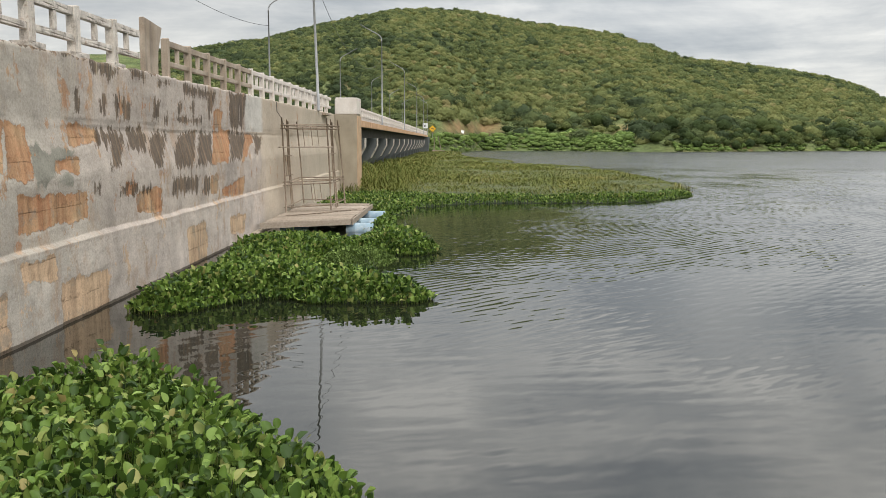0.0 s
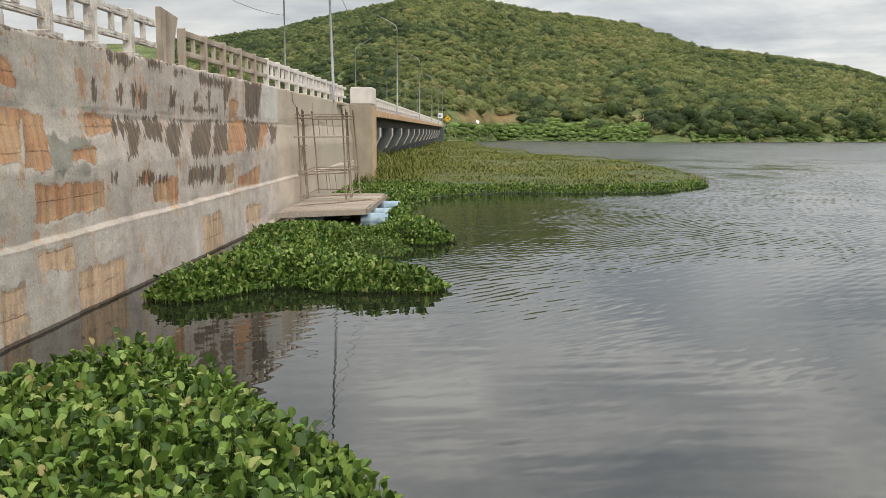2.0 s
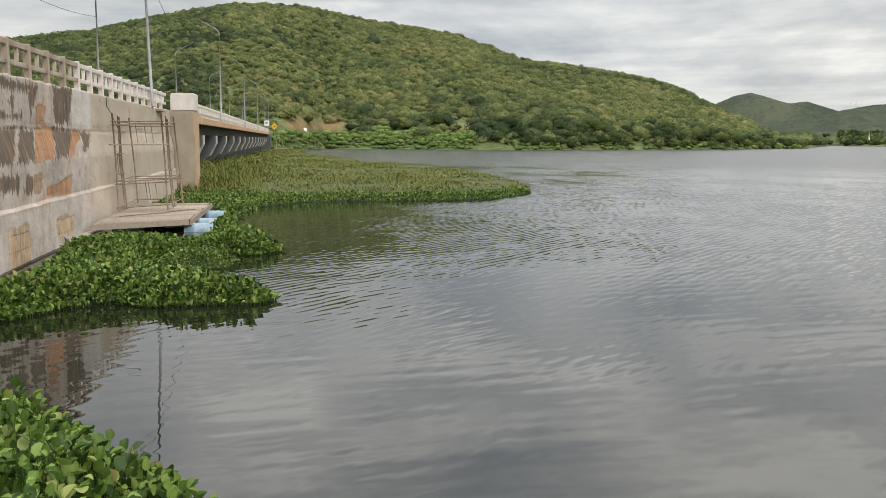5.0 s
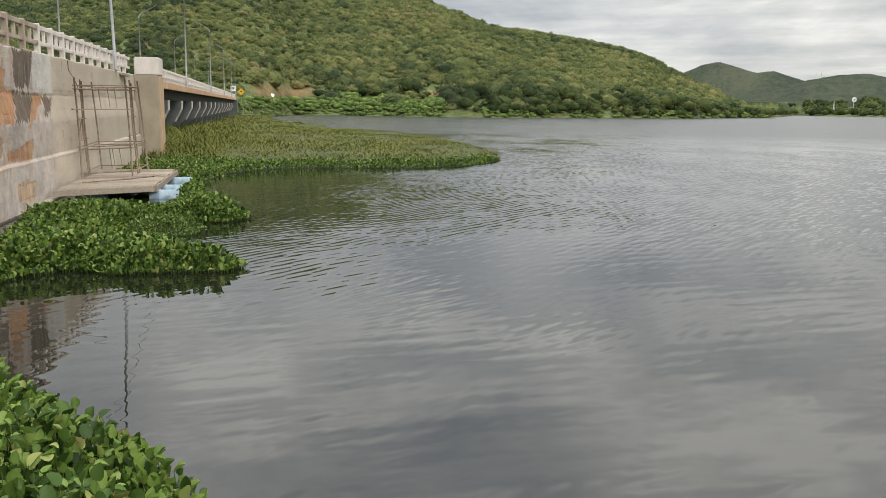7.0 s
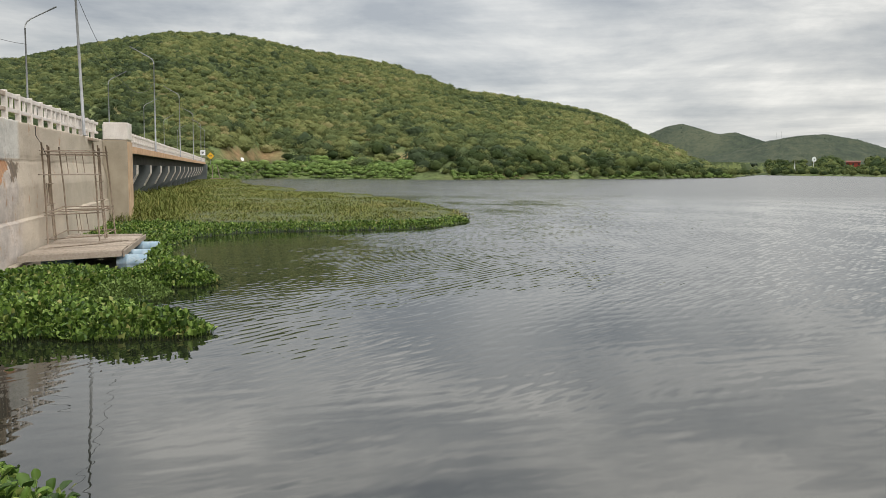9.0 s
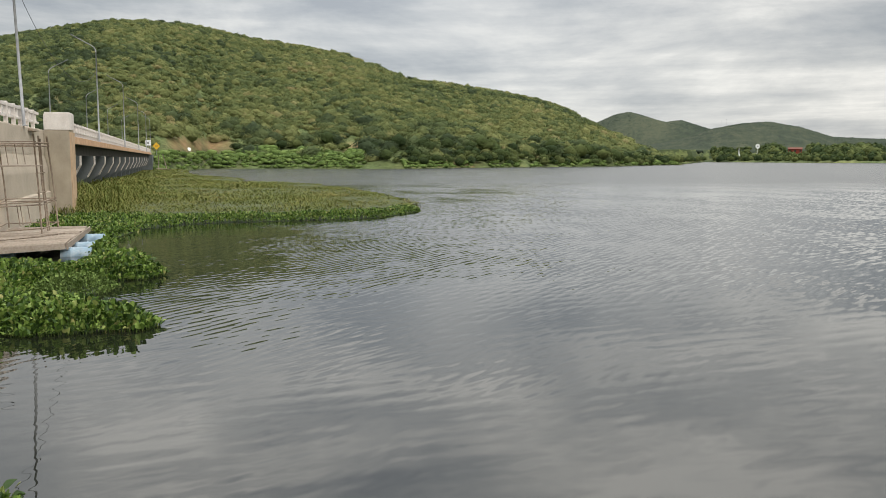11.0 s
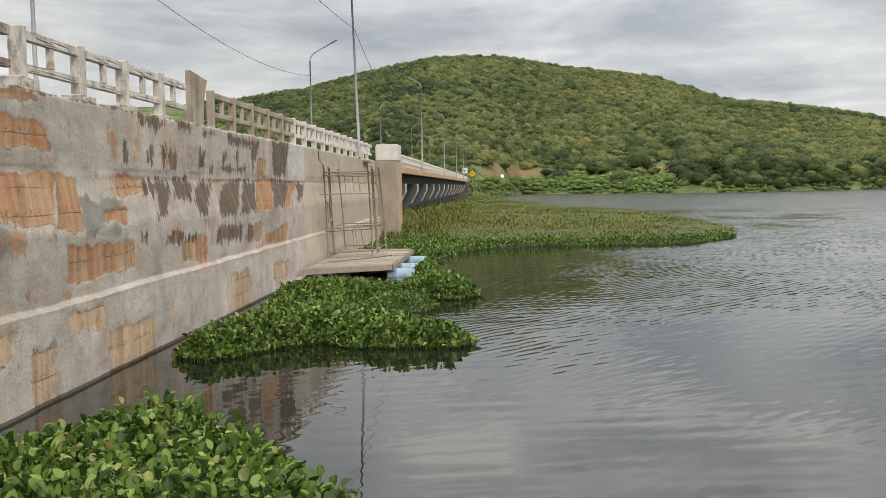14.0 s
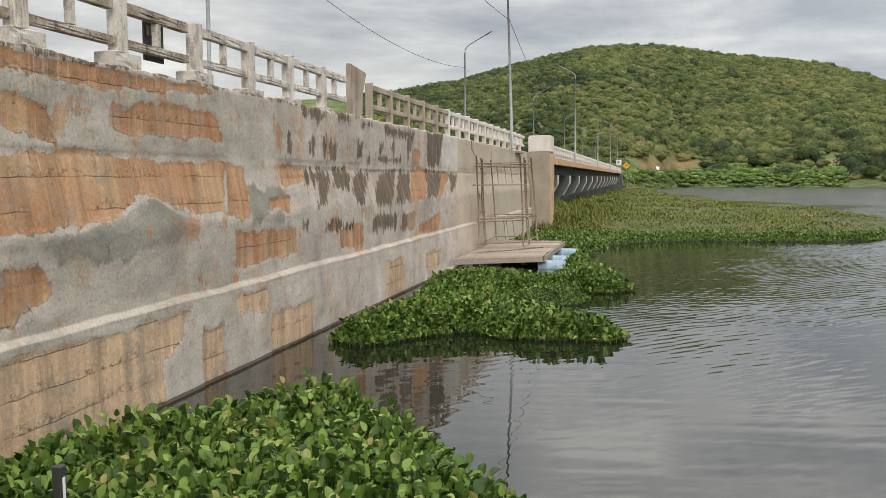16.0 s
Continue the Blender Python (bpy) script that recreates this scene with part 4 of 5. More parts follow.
# ---- railings ----
def chipped(bm, cuts, amount, seed):
    """Break a box's faces up and wear its corners."""
    rng = random.Random(seed)
    bmesh.ops.bevel(bm, geom=list(bm.edges), offset=0.008, segments=1, affect="EDGES")
    bmesh.ops.subdivide_edges(bm, edges=[e for e in bm.edges if e.calc_length() > 0.05], cuts=cuts, use_grid_fill=True)
    cen = sum((v.co for v in bm.verts), Vector()) / len(bm.verts)
    for v in bm.verts:
        d = (cen - v.co)
        d.y *= 0.2
        if d.length > 1e-6:
            chip = 2.4 if rng.random() > 0.86 else 0.25
            v.co += d.normalized() * amount * rng.random() * chip
    return bm


def railing_bay(length, post, material, pedestal, label, worn=0.0, rail=None):
    """One bay of precast railing along +y, from its first post on; its foot at z = 0."""
    H = RAIL_TOP - WALL_TOP

    def wear(bm, seed, more=1.0):
        return chipped(bm, 5, worn * more, seed) if worn else bm

    rail = rail or material

    ob = new("railing_bay")
    bv = 0.0 if worn else 0.012
    for s in (-1, 1):
        part("post", wear(box(-0.085, 0.085, s * post / 4 - post / 4 + 0.006, s * post / 4 + post / 4 - 0.006, 0.0, H + 0.02 * (s > 0), bv), 3 + s), material, ob)
    a, b = post / 2 + 0.002, length - post / 2 - 0.002
    part("top_rail", wear(box(-0.06, 0.06, a, b, H - 0.18, H - 0.03, bv), 7, 1.2), rail, ob)
    part("lower_rail", wear(box(-0.055, 0.055, a, b, 0.29, 0.41, bv), 8, 1.4), rail, ob)
    part("baluster", wear(box(-0.045, 0.045, length / 2 - 0.06, length / 2 + 0.06, 0.414, H - 0.184, bv), 9), material, ob)
    if pedestal:
        part("pedestal", chipped(box(-0.17, 0.16, -0.30, 0.30, -0.03, pedestal, 0.0), 3, worn * 0.8, 10), material, ob)
    return tagged(ob, label, "railing", "bridge railing bays")


RX = XU - 0.20
old_bay = railing_bay(1.92, 0.25, M_CONC, 0.20, "weathered chipped concrete railing bay with crumbling brown rails", 0.016, M_DECAY)
mid_bay = railing_bay(1.92, 0.25, M_CONC, 0.18, "weathered pale concrete railing bay with pedestal block", 0.014)
low_bay = railing_bay(1.92, 0.25, M_CONC, 0.10, "weathered concrete railing bay on a low pedestal", 0.010)
end_bay = railing_bay(1.62, 0.25, M_CONC, 0.06, "short weathered concrete railing bay beside the upright slab", 0.010)
brown_bay = railing_bay(1.80, 0.17, M_CONC_BROWN, 0, "brown weathered concrete railing bay on the wall")
white_bay = railing_bay(1.80, 0.17, M_WHITE, 0, "white painted concrete railing bay")
first = {}


def place_bay(proto, x, y, z):
    m = pose(x, y, z)
    if proto.name not in first:
        first[proto.name] = True
        proto.matrix_basis = m
        return proto
    return copy_thing(proto, m)


for y in (-3.0, -1.05, 0.9, 2.85, 4.8, 6.75, 8.70, 10.66):
    place_bay(old_bay, RX, y, WALL_TOP)
place_bay(mid_bay, RX, 12.72, WALL_TOP)
for y in (14.62, 16.40):
    place_bay(low_bay, RX, y, WALL_TOP)
place_bay(end_bay, RX, 18.22, WALL_TOP)
y = 21.60
while y < 49.6:
    place_bay(brown_bay if y < 29.3 else white_bay, RX, y, WALL_TOP)
    y += 1.80
y = 53.0
while y < 234:
    place_bay(white_bay, RX, y, WALL_TOP)
    y += 1.80
y = -12.0
while y < 234:
    place_bay(brown_bay if y < 60 else white_bay, -13.2, y, WALL_TOP)
    y += 1.80

# upright slab between the two kinds of railing
bm = prism([(20.00, 0), (20.86, 0), (20.92, 0.55), (21.22, 1.14), (20.02, 1.24), (19.99, 0.6)], "x", RX - 0.06, RX + 0.06)
bmesh.ops.bevel(bm, geom=list(bm.edges), offset=0.012, segments=1, affect="EDGES")
slab = part("concrete_slab", bm, M_CONC_BROWN)
slab.location = (0, 0, WALL_TOP)
tagged(slab, "upright weathered concrete slab at the break in the railing", "slab")

# dark board hung on the railing, with worn writing
board = new("hanging_board")
board.location = (RX - 0.13, 11.75, 4.82)
panel = part("panel", box(-0.015, 0.015, -0.26, 0.26, 0.0, 0.58, 0.004), M_DARKBOARD, board)
for j in range(3):
    part("writing_bar", box(0.016, 0.019, -0.2 + 0.11 * j, -0.12 + 0.11 * j, 0.36, 0.50, 0), M_PIER, panel, "faded grey writing bar")
tagged(board, "dark faded board hanging on the concrete railing", "board")


# ---- lamps ----
def lamp(side, label):
    """A street lamp with its foot at the origin; side +1 reaches to +x."""
    ob = new("street_lamp")
    pole = part("pole", tube([(0, 0, 0), (0, 0, 4.2), (0, 0, 7.9)], [0.072, 0.060, 0.048], 10), M_STEEL, ob)
    pts = [(0, 0, 7.9), (side * 0.03, 0, 8.1), (side * 0.14, 0, 8.3), (side * 0.38, 0, 8.5), (side * 1.6, 0, 9.15)]
    arm = part("arm", tube(pts, [0.055, 0.052, 0.048, 0.045, 0.040], 8), M_STEEL, ob)
    bm = box(-0.28, 0.28, -0.10, 0.10, -0.03, 0.05, 0.02)
    head = part("lamp_head", bm, M_LAMP, arm, "grey lamp head")
    head.matrix_basis = pose(side * 1.8, 0, 9.25, 0, -side * 28, 0)
    part("base_plate", box(-0.16, 0.16, -0.16, 0.16, 0.0, 0.03, 0.004), M_STEEL, pole)
    return tagged(ob, label, "street lamp", "street lamps along the bridge")


near_lamp = lamp(-1, "galvanised steel street lamp on the bridge edge")
near_lamp.matrix_basis = pose(XU + 0.02, 44.55, WALL_TOP, 0, -1.7, 0)
for y in (85.0, 124.2, 166.2, 205.0, 233.0):
    copy_thing(near_lamp, pose(XU - 0.02, y, WALL_TOP))
copy_thing(near_lamp, pose(XU - 0.4, 2.6, WALL_TOP))
far_lamp = lamp(1, "galvanised steel street lamp on the far edge of the road")
far_lamp.matrix_basis = pose(-13.45, 65.5, WALL_TOP)
for y in (25.6, 106.5, 147.4, 189.3):
    copy_thing(far_lamp, pose(-13.45, y, WALL_TOP))
copy_thing(far_lamp, pose(-13.45, 235.0, WALL_TOP))


def cable(a, b, sag, label):
    a, b = Vector(a), Vector(b)
    pts = [a.lerp(b, t / 24) - Vector((0, 0, sag * 4 * (t / 24) * (1 - t / 24))) for t in range(25)]
    return tagged(part("overhead_cable", tube(pts, 0.013, 5), M_BLACK), label, "cable")


cable((-13.4, 25.6, 11.7), (-13.4, 65.5, 11.4), 1.2, "thin black overhead cable between street lamps")
cable((XU, 2.6, 11.7), (XU - 0.1, 44.55, 11.0), 0.9, "thin black overhead cable to the street lamp")
cable((XU - 0.1, 44.55, 11.0), (XU, 85.0, 10.9), 2.4, "thin black overhead cable along the bridge")

# ---- pier at the end of the wall and the bridge ----
pier = new("end_pier")
pier.location = (0, 0, 0)
part("shaft", box(-6.95, -5.50, 50.72, 52.7, -1.5, 4.60, 0.02), M_PIER, pier, "grey plastered pier shaft")
part("head", box(-6.70, -5.46, 50.70, 52.72, 4.604, 5.53, 0.02), M_WHITE, pier, "white painted pier head")
part("side_plank", prism([(50.74, 0.2), (52.7, 0.2), (52.7, 4.5), (50.74, 4.5)], "x", -5.496, -5.445), M_FORM, pier, "ochre formwork face")
tagged(pier, "square concrete pier with white top at the wall's end", "pier", "", "structure")

bridge = new("bridge_deck")
# slab and girders carry the underdeck shade in their colour
part("slab", box(-13.45, XU - 0.06, 52.8, 236, 4.06, 4.396, 0.01), M_GIRDER_SHADE, bridge)
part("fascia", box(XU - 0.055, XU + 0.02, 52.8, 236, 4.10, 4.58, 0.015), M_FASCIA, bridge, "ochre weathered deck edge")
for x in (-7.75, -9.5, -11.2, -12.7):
    part("girder", box(x - 0.2, x + 0.2, 52.8, 234, 3.33, 4.055, 0.01), M_GIRDER_SHADE, bridge, "concrete girder with the underdeck shade in its colour")
tagged(bridge, "long concrete bridge deck with ochre edge", "bridge", "", "structure")

prof = [(-6.95, 3.32), (-6.95, 2.62), (-7.55, 1.5), (-8.2, 1.05), (-8.2, -1.8), (-12.2, -1.8), (-12.2, 1.05), (-12.9, 1.5), (-13.4, 2.62), (-13.4, 3.32)]
bent = new("bridge_pier")
bm = prism(prof, "y", -0.5, 0.5)
bmesh.ops.bevel(bm, geom=list(bm.edges), offset=0.03, segments=1, affect="EDGES")
part("pier_body", bm, M_CAP, bent)
rim = [(-6.944, 3.31), (-6.944, 2.62), (-7.54, 1.5), (-7.60, 1.56), (-7.01, 2.66), (-7.01, 3.31)]
part("pier_edge", prism(rim, "y", -0.53, 0.53), M_CONC, bent, "light concrete pier edge")
tagged(bent, "blue-grey hammerhead bridge pier standing in the reeds", "bridge pier", "bridge piers")
bent.matrix_basis = pose(0, 70.5, 0)
for i in range(1, 14):
    copy_thing(bent, pose(0, 70.5 + 11.3 * i, 0))
tagged(part("bridge_abutment", box(-13.4, -6.3, 229, 240, -1, 4.05, 0.03), M_CAP), "blue-grey concrete abutment at the bridge end", "abutment", "", "structure")

bracket = part("bracket", box(-6.74, -6.52, 45.7, 47.6, 4.40, 4.52, 0.01), M_CONC_BROWN)
tagged(bracket, "small brown concrete bracket at the wall top beside the pier", "bracket")
wire = [(-6.73, 33.9 + 0.05 * math.sin(i), 4.55 - 0.17 * i) if i < 3 else (-6.70 + 0.02 * i, 33.9 + 0.35 * (i - 2), 4.2 - 0.22 * (i - 2)) for i in range(7)]
tagged(part("hanging_wire", tube(wire, 0.012, 5), M_BLACK), "thin dark wire hanging down from the wall top", "wire")

# ---- raft with the reinforcement cage ----
raft = new("raft")
raft.location = (-6.25, 28.5, 0.0)
RW, RZ, BACK = 2.74, 0.38, 9.0


def skewed(bm):
    """Lay a piece into the raft's outline: y from 0 to 1 becomes the way from the slanting front edge to the back."""
    for v in bm.verts:
        front = 0.545 * v.co.x
        v.co.y = front + (BACK - front) * v.co.y
    return bm


nb = 14
for i in range(nb):
    wd = 0.0008
    part("deck_plank", skewed(box(0.03 * random.uniform(-1, 1), RW + 0.04 * random.uniform(-1, 1), i / nb + wd, (i + 1) / nb - wd, RZ, RZ + 0.05 + 0.012 * random.random(), 0)), M_PLANK, raft)
for x in (0.05, RW / 2, RW - 0.13):
    part("joist", skewed(box(x, x + 0.08, 0.004, 0.996, RZ - 0.13, RZ - 0.004, 0)), M_PLANK, raft)
part("front_beam", skewed(box(-0.02, RW + 0.02, -0.009, -0.0005, RZ - 0.135, RZ + 0.05, 0)), M_PLANK, raft)
part("side_beam", skewed(box(RW + 0.045, RW + 0.09, -0.004, 0.99, RZ - 0.15, RZ + 0.045, 0)), M_PLANK, raft)
prof_r = [(0.0, 0.265), (0.03, 0.285), (0.28, 0.285), (0.30, 0.297), (0.33, 0.297), (0.35, 0.285), (0.60, 0.285), (0.63, 0.297), (0.66, 0.285), (0.90, 0.285), (0.93, 0.262)]
for y in (1.8, 3.7, 7.0):
    for x in (RW - 0.16, 0.3):
        drum = part("drum", tube([(x + a, y, -0.02) for a, b in prof_r], [b * 1.02 for a, b in prof_r], 18), M_BLUE, raft, "faded blue plastic drum")
        part("bung", tube([(x + 0.93, y + 0.12, 0.06), (x + 0.955, y + 0.12, 0.06)], 0.035, 8), M_BLUE, drum)
tagged(raft, "wooden plank raft floating on blue plastic drums", "raft")
tagged(part("concrete_block", box(-6.48, -6.26, 28.0, 29.2, -0.6, 0.17, 0.03), M_PIER), "rough concrete block beside the wooden raft", "block")

cage = new("rebar_cage")
cage.location = (-5.4, 35.0, RZ + 0.066)
# foot and top of the four corner bars, A front beside the wall, B front, C and D behind
CORNER = {"A": ((-0.84, -2.16), (-0.94, -2.16)), "B": ((0.70, -1.10), (0.57, -1.10)), "C": ((-0.93, 2.30), (-1.17, 2.30)), "D": ((0.84, 2.16), (0.57, 2.16))}
CH = 3.40


def bar(kind, pts, r=0.016):
    return part(kind, tube(pts, r, 6), M_REBAR, cage)


def on_side(p, q, t, z):
    """A place on the side of the cage between corners p and q."""
    (p0, p1), (q0, q1) = CORNER[p], CORNER[q]
    u = z / CH
    a = [p0[i] + (p1[i] - p0[i]) * u for i in (0, 1)]
    b = [q0[i] + (q1[i] - q0[i]) * u for i in (0, 1)]
    return (a[0] + (b[0] - a[0]) * t, a[1] + (b[1] - a[1]) * t, z)


for c0, over in (("A", 0.10), ("B", 0.12), ("C", 0.04), ("D", 0.10)):
    lo, hi = on_side(c0, c0, 0, 0.0), on_side(c0, c0, 0, CH + over)
    mid = on_side(c0, c0, 0, CH / 2)
    bar("upright_bar", [lo, (mid[0] + 0.02, mid[1], mid[2]), hi], 0.030)
for side_p, side_q, t, top in (("A", "C", 0.30, 3.45), ("A", "C", 0.38, 3.40), ("B", "D", 0.34, 3.48), ("B", "D", 0.45, 3.38)):
    lo, mid, hi = (on_side(side_p, side_q, t, z) for z in (0.0, top / 2, top))
    bar("upright_bar", [lo, (mid[0] - 0.03, mid[1], mid[2]), hi], 0.027)
for z in (0.16, 1.00, 1.10, 3.10, 3.22):
    for p, q in (("A", "B"), ("C", "D"), ("A", "C"), ("B", "D")):
        a, b = on_side(p, q, -0.04, z), on_side(p, q, 1.04, z + 0.03)
        if p == "A" and q == "C" or p == "C":
            a = on_side(p, q, 0.0, z)
        bar("tie_bar", [a, b], 0.021)
for z in (1.45, 2.14):
    bar("short_tie", [on_side("B", "D", -0.06, z), on_side("B", "D", 0.55, z)], 0.017)
for z in (1.32, 2.06):
    bar("short_tie", [on_side("A", "C", 0.0, z), on_side("A", "C", 0.45, z)], 0.017)
for t, z0, z1 in ((0.48, 2.42, 3.16), (0.66, 2.46, 3.16), (0.80, 2.46, 3.16), (0.60, 0.30, 1.05), (0.66, 0.36, 1.05), (0.80, 0.42, 1.05)):
    bar("short_bar", [on_side("A", "B", t, z0), on_side("A", "B", t - 0.03, z1)], 0.015)
for t in (0.12, 0.20):
    bar("short_bar", [on_side("A", "C", t, 1.3), on_side("A", "C", t, 2.1)], 0.015)
pa, pb = on_side("A", "B", -0.10, 2.38), on_side("A", "B", 1.10, 2.40)
plank = box(0, (Vector(pb) - Vector(pa)).length, -0.11, 0.0, 0, 0.045, 0.006)
bmesh.ops.rotate(plank, verts=plank.verts, cent=(0, 0, 0), matrix=Matrix.Rotation(math.atan2(pb[1] - pa[1], pb[0] - pa[0]), 3, "Z"))
bmesh.ops.translate(plank, verts=plank.verts, vec=pa)
part("cross_plank", plank, M_PLANK, cage, "narrow wooden plank tied across")
tagged(cage, "rusty steel reinforcement cage standing on the wooden raft", "rebar cage")
for j in range(5):
    a = -0.3 + 0.22 * j
    tagged(part("loose_bar", tube([(-5.9 + 0.3 * j, 31.0 + 0.3 * j, RZ + 0.076), (-5.2 + 0.32 * j, 31.8 + 0.5 * j, RZ + 0.08), (-4.5 + 0.2 * j, 32.6 + 0.3 * j, RZ + 0.076)], 0.013, 6), M_REBAR), "rusty bent steel bar lying on the raft", "steel bar", "loose bars on the raft")

# dark marker post among the water plants
post = new("marker_post")
post.location = (-4.48, 5.85, 0)
shaft = part("shaft", box(-0.04, 0.04, -0.04, 0.04, -0.8, 0.89, 0.008), M_DARKBOARD, post)
part("mark", box(0.042, 0.045, -0.02, 0.012, 0.62, 0.80, 0), M_SIGNW, shaft, "white painted mark")
tagged(post, "dark square marker post among water hyacinth", "post")


# ---- water plants ----
def leaf_shape(k=9):
    """A cupped, rounded blade with a stalk: unit leaf, stalk foot at the origin, blade at height 1."""
    blade = [(0.0, 0.0, 0.0)]
    for i in range(k):
        t = 2 * math.pi * i / k
        point = 0.05 * max(0.0, math.cos(t)) ** 4
        blade.append(((0.54 + point) * math.cos(t) * 1.02 + 0.46, 0.47 * math.sin(t) * (0.92 - 0.16 * math.cos(t)), 0.09 + 0.10 * math.cos(2 * t) * -1 + 0.05 * math.cos(t)))
    return np.array(blade)


def leaf_field(xy, height, size, tilt, turn, rng, base_z=0.02):
    """Blades and stalks of water hyacinth; arrays of places and triangles."""
    n, k = len(xy), 9
    shape = leaf_shape(k)
    shape[0] = (0.40, 0, -0.02)
    sh = np.concatenate([[(0.0, 0, 0.02)], shape])            # joint with the stalk, middle, rim
    w = rng.uniform(0.8, 1.15, n)
    s = size[:, None]
    bx, by, bz = sh[:, 0] * s, sh[:, 1] * s * w[:, None], sh[:, 2] * s * rng.uniform(0.7, 2.6, n)[:, None]
    ct, st = np.cos(tilt)[:, None], np.sin(tilt)[:, None]
    tx, tz = bx * ct - bz * st, bx * st + bz * ct
    ca, sa = np.cos(turn)[:, None], np.sin(turn)[:, None]
    leanv = rng.uniform(0.0, 0.45, n) * height
    top = np.stack([xy[:, 0] + np.cos(turn) * leanv, xy[:, 1] + np.sin(turn) * leanv, base_z + height], -1)
    V = np.stack([top[:, 0:1] + tx * ca - by * sa, top[:, 1:2] + tx * sa + by * ca, top[:, 2:3] + tz], -1)
    m = sh.shape[0]
    foot = np.stack([xy[:, 0], xy[:, 1], np.full(n, base_z - 0.05)], -1)
    sw = 0.055 * size
    side = np.stack([-np.sin(turn), np.cos(turn), 0 * turn], -1) * sw[:, None]
    ahead = np.stack([np.cos(turn), np.sin(turn), 0 * turn], -1) * sw[:, None]
    S = np.stack([foot - side * 1.6, foot + side * 1.6, foot + ahead * 1.6, V[:, 0] - side * 0.5, V[:, 0] + side * 0.5, V[:, 0] + ahead * 0.4], 1)
    allv = np.concatenate([V, S], 1)
    tri = []
    rim = list(range(2, 2 + k))
    for i in range(k):
        tri.append((1, rim[i], rim[(i + 1) % k]))
    o = m
    for a, b in ((0, 1), (1, 2), (2, 0)):
        tri += [(o + a, o + b, o + b + 3), (o + a, o + b + 3, o + a + 3)]
    tri = np.array(tri)
    return allv, tri


def hyacinth_mat(name, poly, count, leaf, tall, seed, label, wobble=0.35, singles=0, near=(0, 0), material=M_HYAC, upright=0.66):
    rng = np.random.default_rng(seed)
    xy, deep = scatter(poly, count, rng, 0.0, wobble, seed)
    order = np.argsort(np.hypot(xy[:, 0] - near[0], xy[:, 1] - near[1]))
    xy, deep = xy[order], deep[order]
    rise_in = 0.10 + 0.90 * smoothstep(0.0, 0.55, deep)
    lump = 0.85 + 0.75 * fbm(xy[:, 0] * 1.1, xy[:, 1] * 1.1, seed + 3, 3)
    height = tall * rise_in * lump * rng.uniform(0.10, 1.0, count) ** 0.6
    size = leaf * rng.uniform(0.55, 1.25, count)
    tilt = rng.normal(upright, 0.5, count)
    turn = rng.uniform(0, 2 * np.pi, count)
    V, tri = leaf_field(xy, height, size, tilt, turn, rng)
    mat = new(name)
    m = V.shape[1]
    for i in range(singles):
        me = array_mesh("leaf", V[i] - (*xy[i], 0), tri, True)
        ob = link_mesh("leaf", me, M_HYAC, mat)
        ob.location = (*xy[i], 0)
    rest = V[singles:]
    faces = (tri[None] + (np.arange(len(rest)) * m)[:, None, None]).reshape(-1, 3)
    ob = link_mesh("leaves", array_mesh("leaves", rest.reshape(-1, 3), faces, True), material, mat)
    ob["kind"] = "stuff"
    # tangle of roots and dead leaves that the plants float on; its near-black colour paints the gaps' shade
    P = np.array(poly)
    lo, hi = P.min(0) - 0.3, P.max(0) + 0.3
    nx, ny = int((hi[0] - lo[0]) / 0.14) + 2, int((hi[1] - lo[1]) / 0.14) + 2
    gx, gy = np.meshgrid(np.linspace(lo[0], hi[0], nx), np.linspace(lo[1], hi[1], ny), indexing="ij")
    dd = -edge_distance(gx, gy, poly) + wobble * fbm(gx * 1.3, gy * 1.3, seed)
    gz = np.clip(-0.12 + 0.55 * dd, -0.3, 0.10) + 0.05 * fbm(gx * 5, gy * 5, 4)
    link_mesh("root_tangle", array_mesh("root_tangle", np.stack([gx, gy, gz], -1).reshape(-1, 3), grid_faces(nx, ny), True), M_MAT, mat, "wet tangle of roots, darkened as shade between the leaves")
    tagged(mat, label, "water plants", "floating plant mats", "stuff")
    return mat


NEAR_MAT = [(-6.45, 5.0), (-6.35, 7.9), (-5.75, 8.6), (-5.15, 9.8), (-4.7, 10.5), (-3.9, 11.0), (-3.2, 10.4), (-2.7, 9.7), (-2.1, 9.3), (-1.95, 8.6), (-1.75, 8.1), (-1.25, 8.0), (-0.95, 7.4), (-0.62, 6.7), (-0.6, 5.2), (-2.5, 4.4), (-4.5, 4.4)]
MID_MAT = [(-6.0, 16.4), (-5.95, 15.6), (-5.2, 15.2), (-4.6, 15.7), (-4.1, 16.6), (-3.4, 17.1), (-2.6, 16.5), (-1.5, 16.6), (-0.75, 16.5), (-0.32, 16.9), (-0.5, 17.5), (-1.1, 18.2), (-2.0, 19.0), (-3.2, 20.0), (-3.3, 22.6), (-1.9, 23.6), (-0.8, 23.6), (-0.30, 24.6), (-0.8, 26.4), (-1.9, 27.4), (-2.7, 27.4), (-3.0, 25.2), (-3.9, 26.1), (-4.9, 26.4), (-5.9, 25.0), (-6.1, 23.5), (-5.6, 20.9), (-5.65, 18.6)]
FAR_MAT = [(-6.3, 38.0), (-3.2, 38.0), (-2.9, 36.0), (-2.4, 36.4), (-2.0, 38.4), (-1.6, 40.5), (0.5, 43.6), (3.5, 44.0), (7.0, 43.8), (10.2, 44.9), (13.2, 49.5), (14.0, 52.0), (10.5, 47.6), (6.0, 46.2), (0.0, 46.2), (-3.0, 47.5), (-5.3, 48.5), (-6.3, 46.0)]
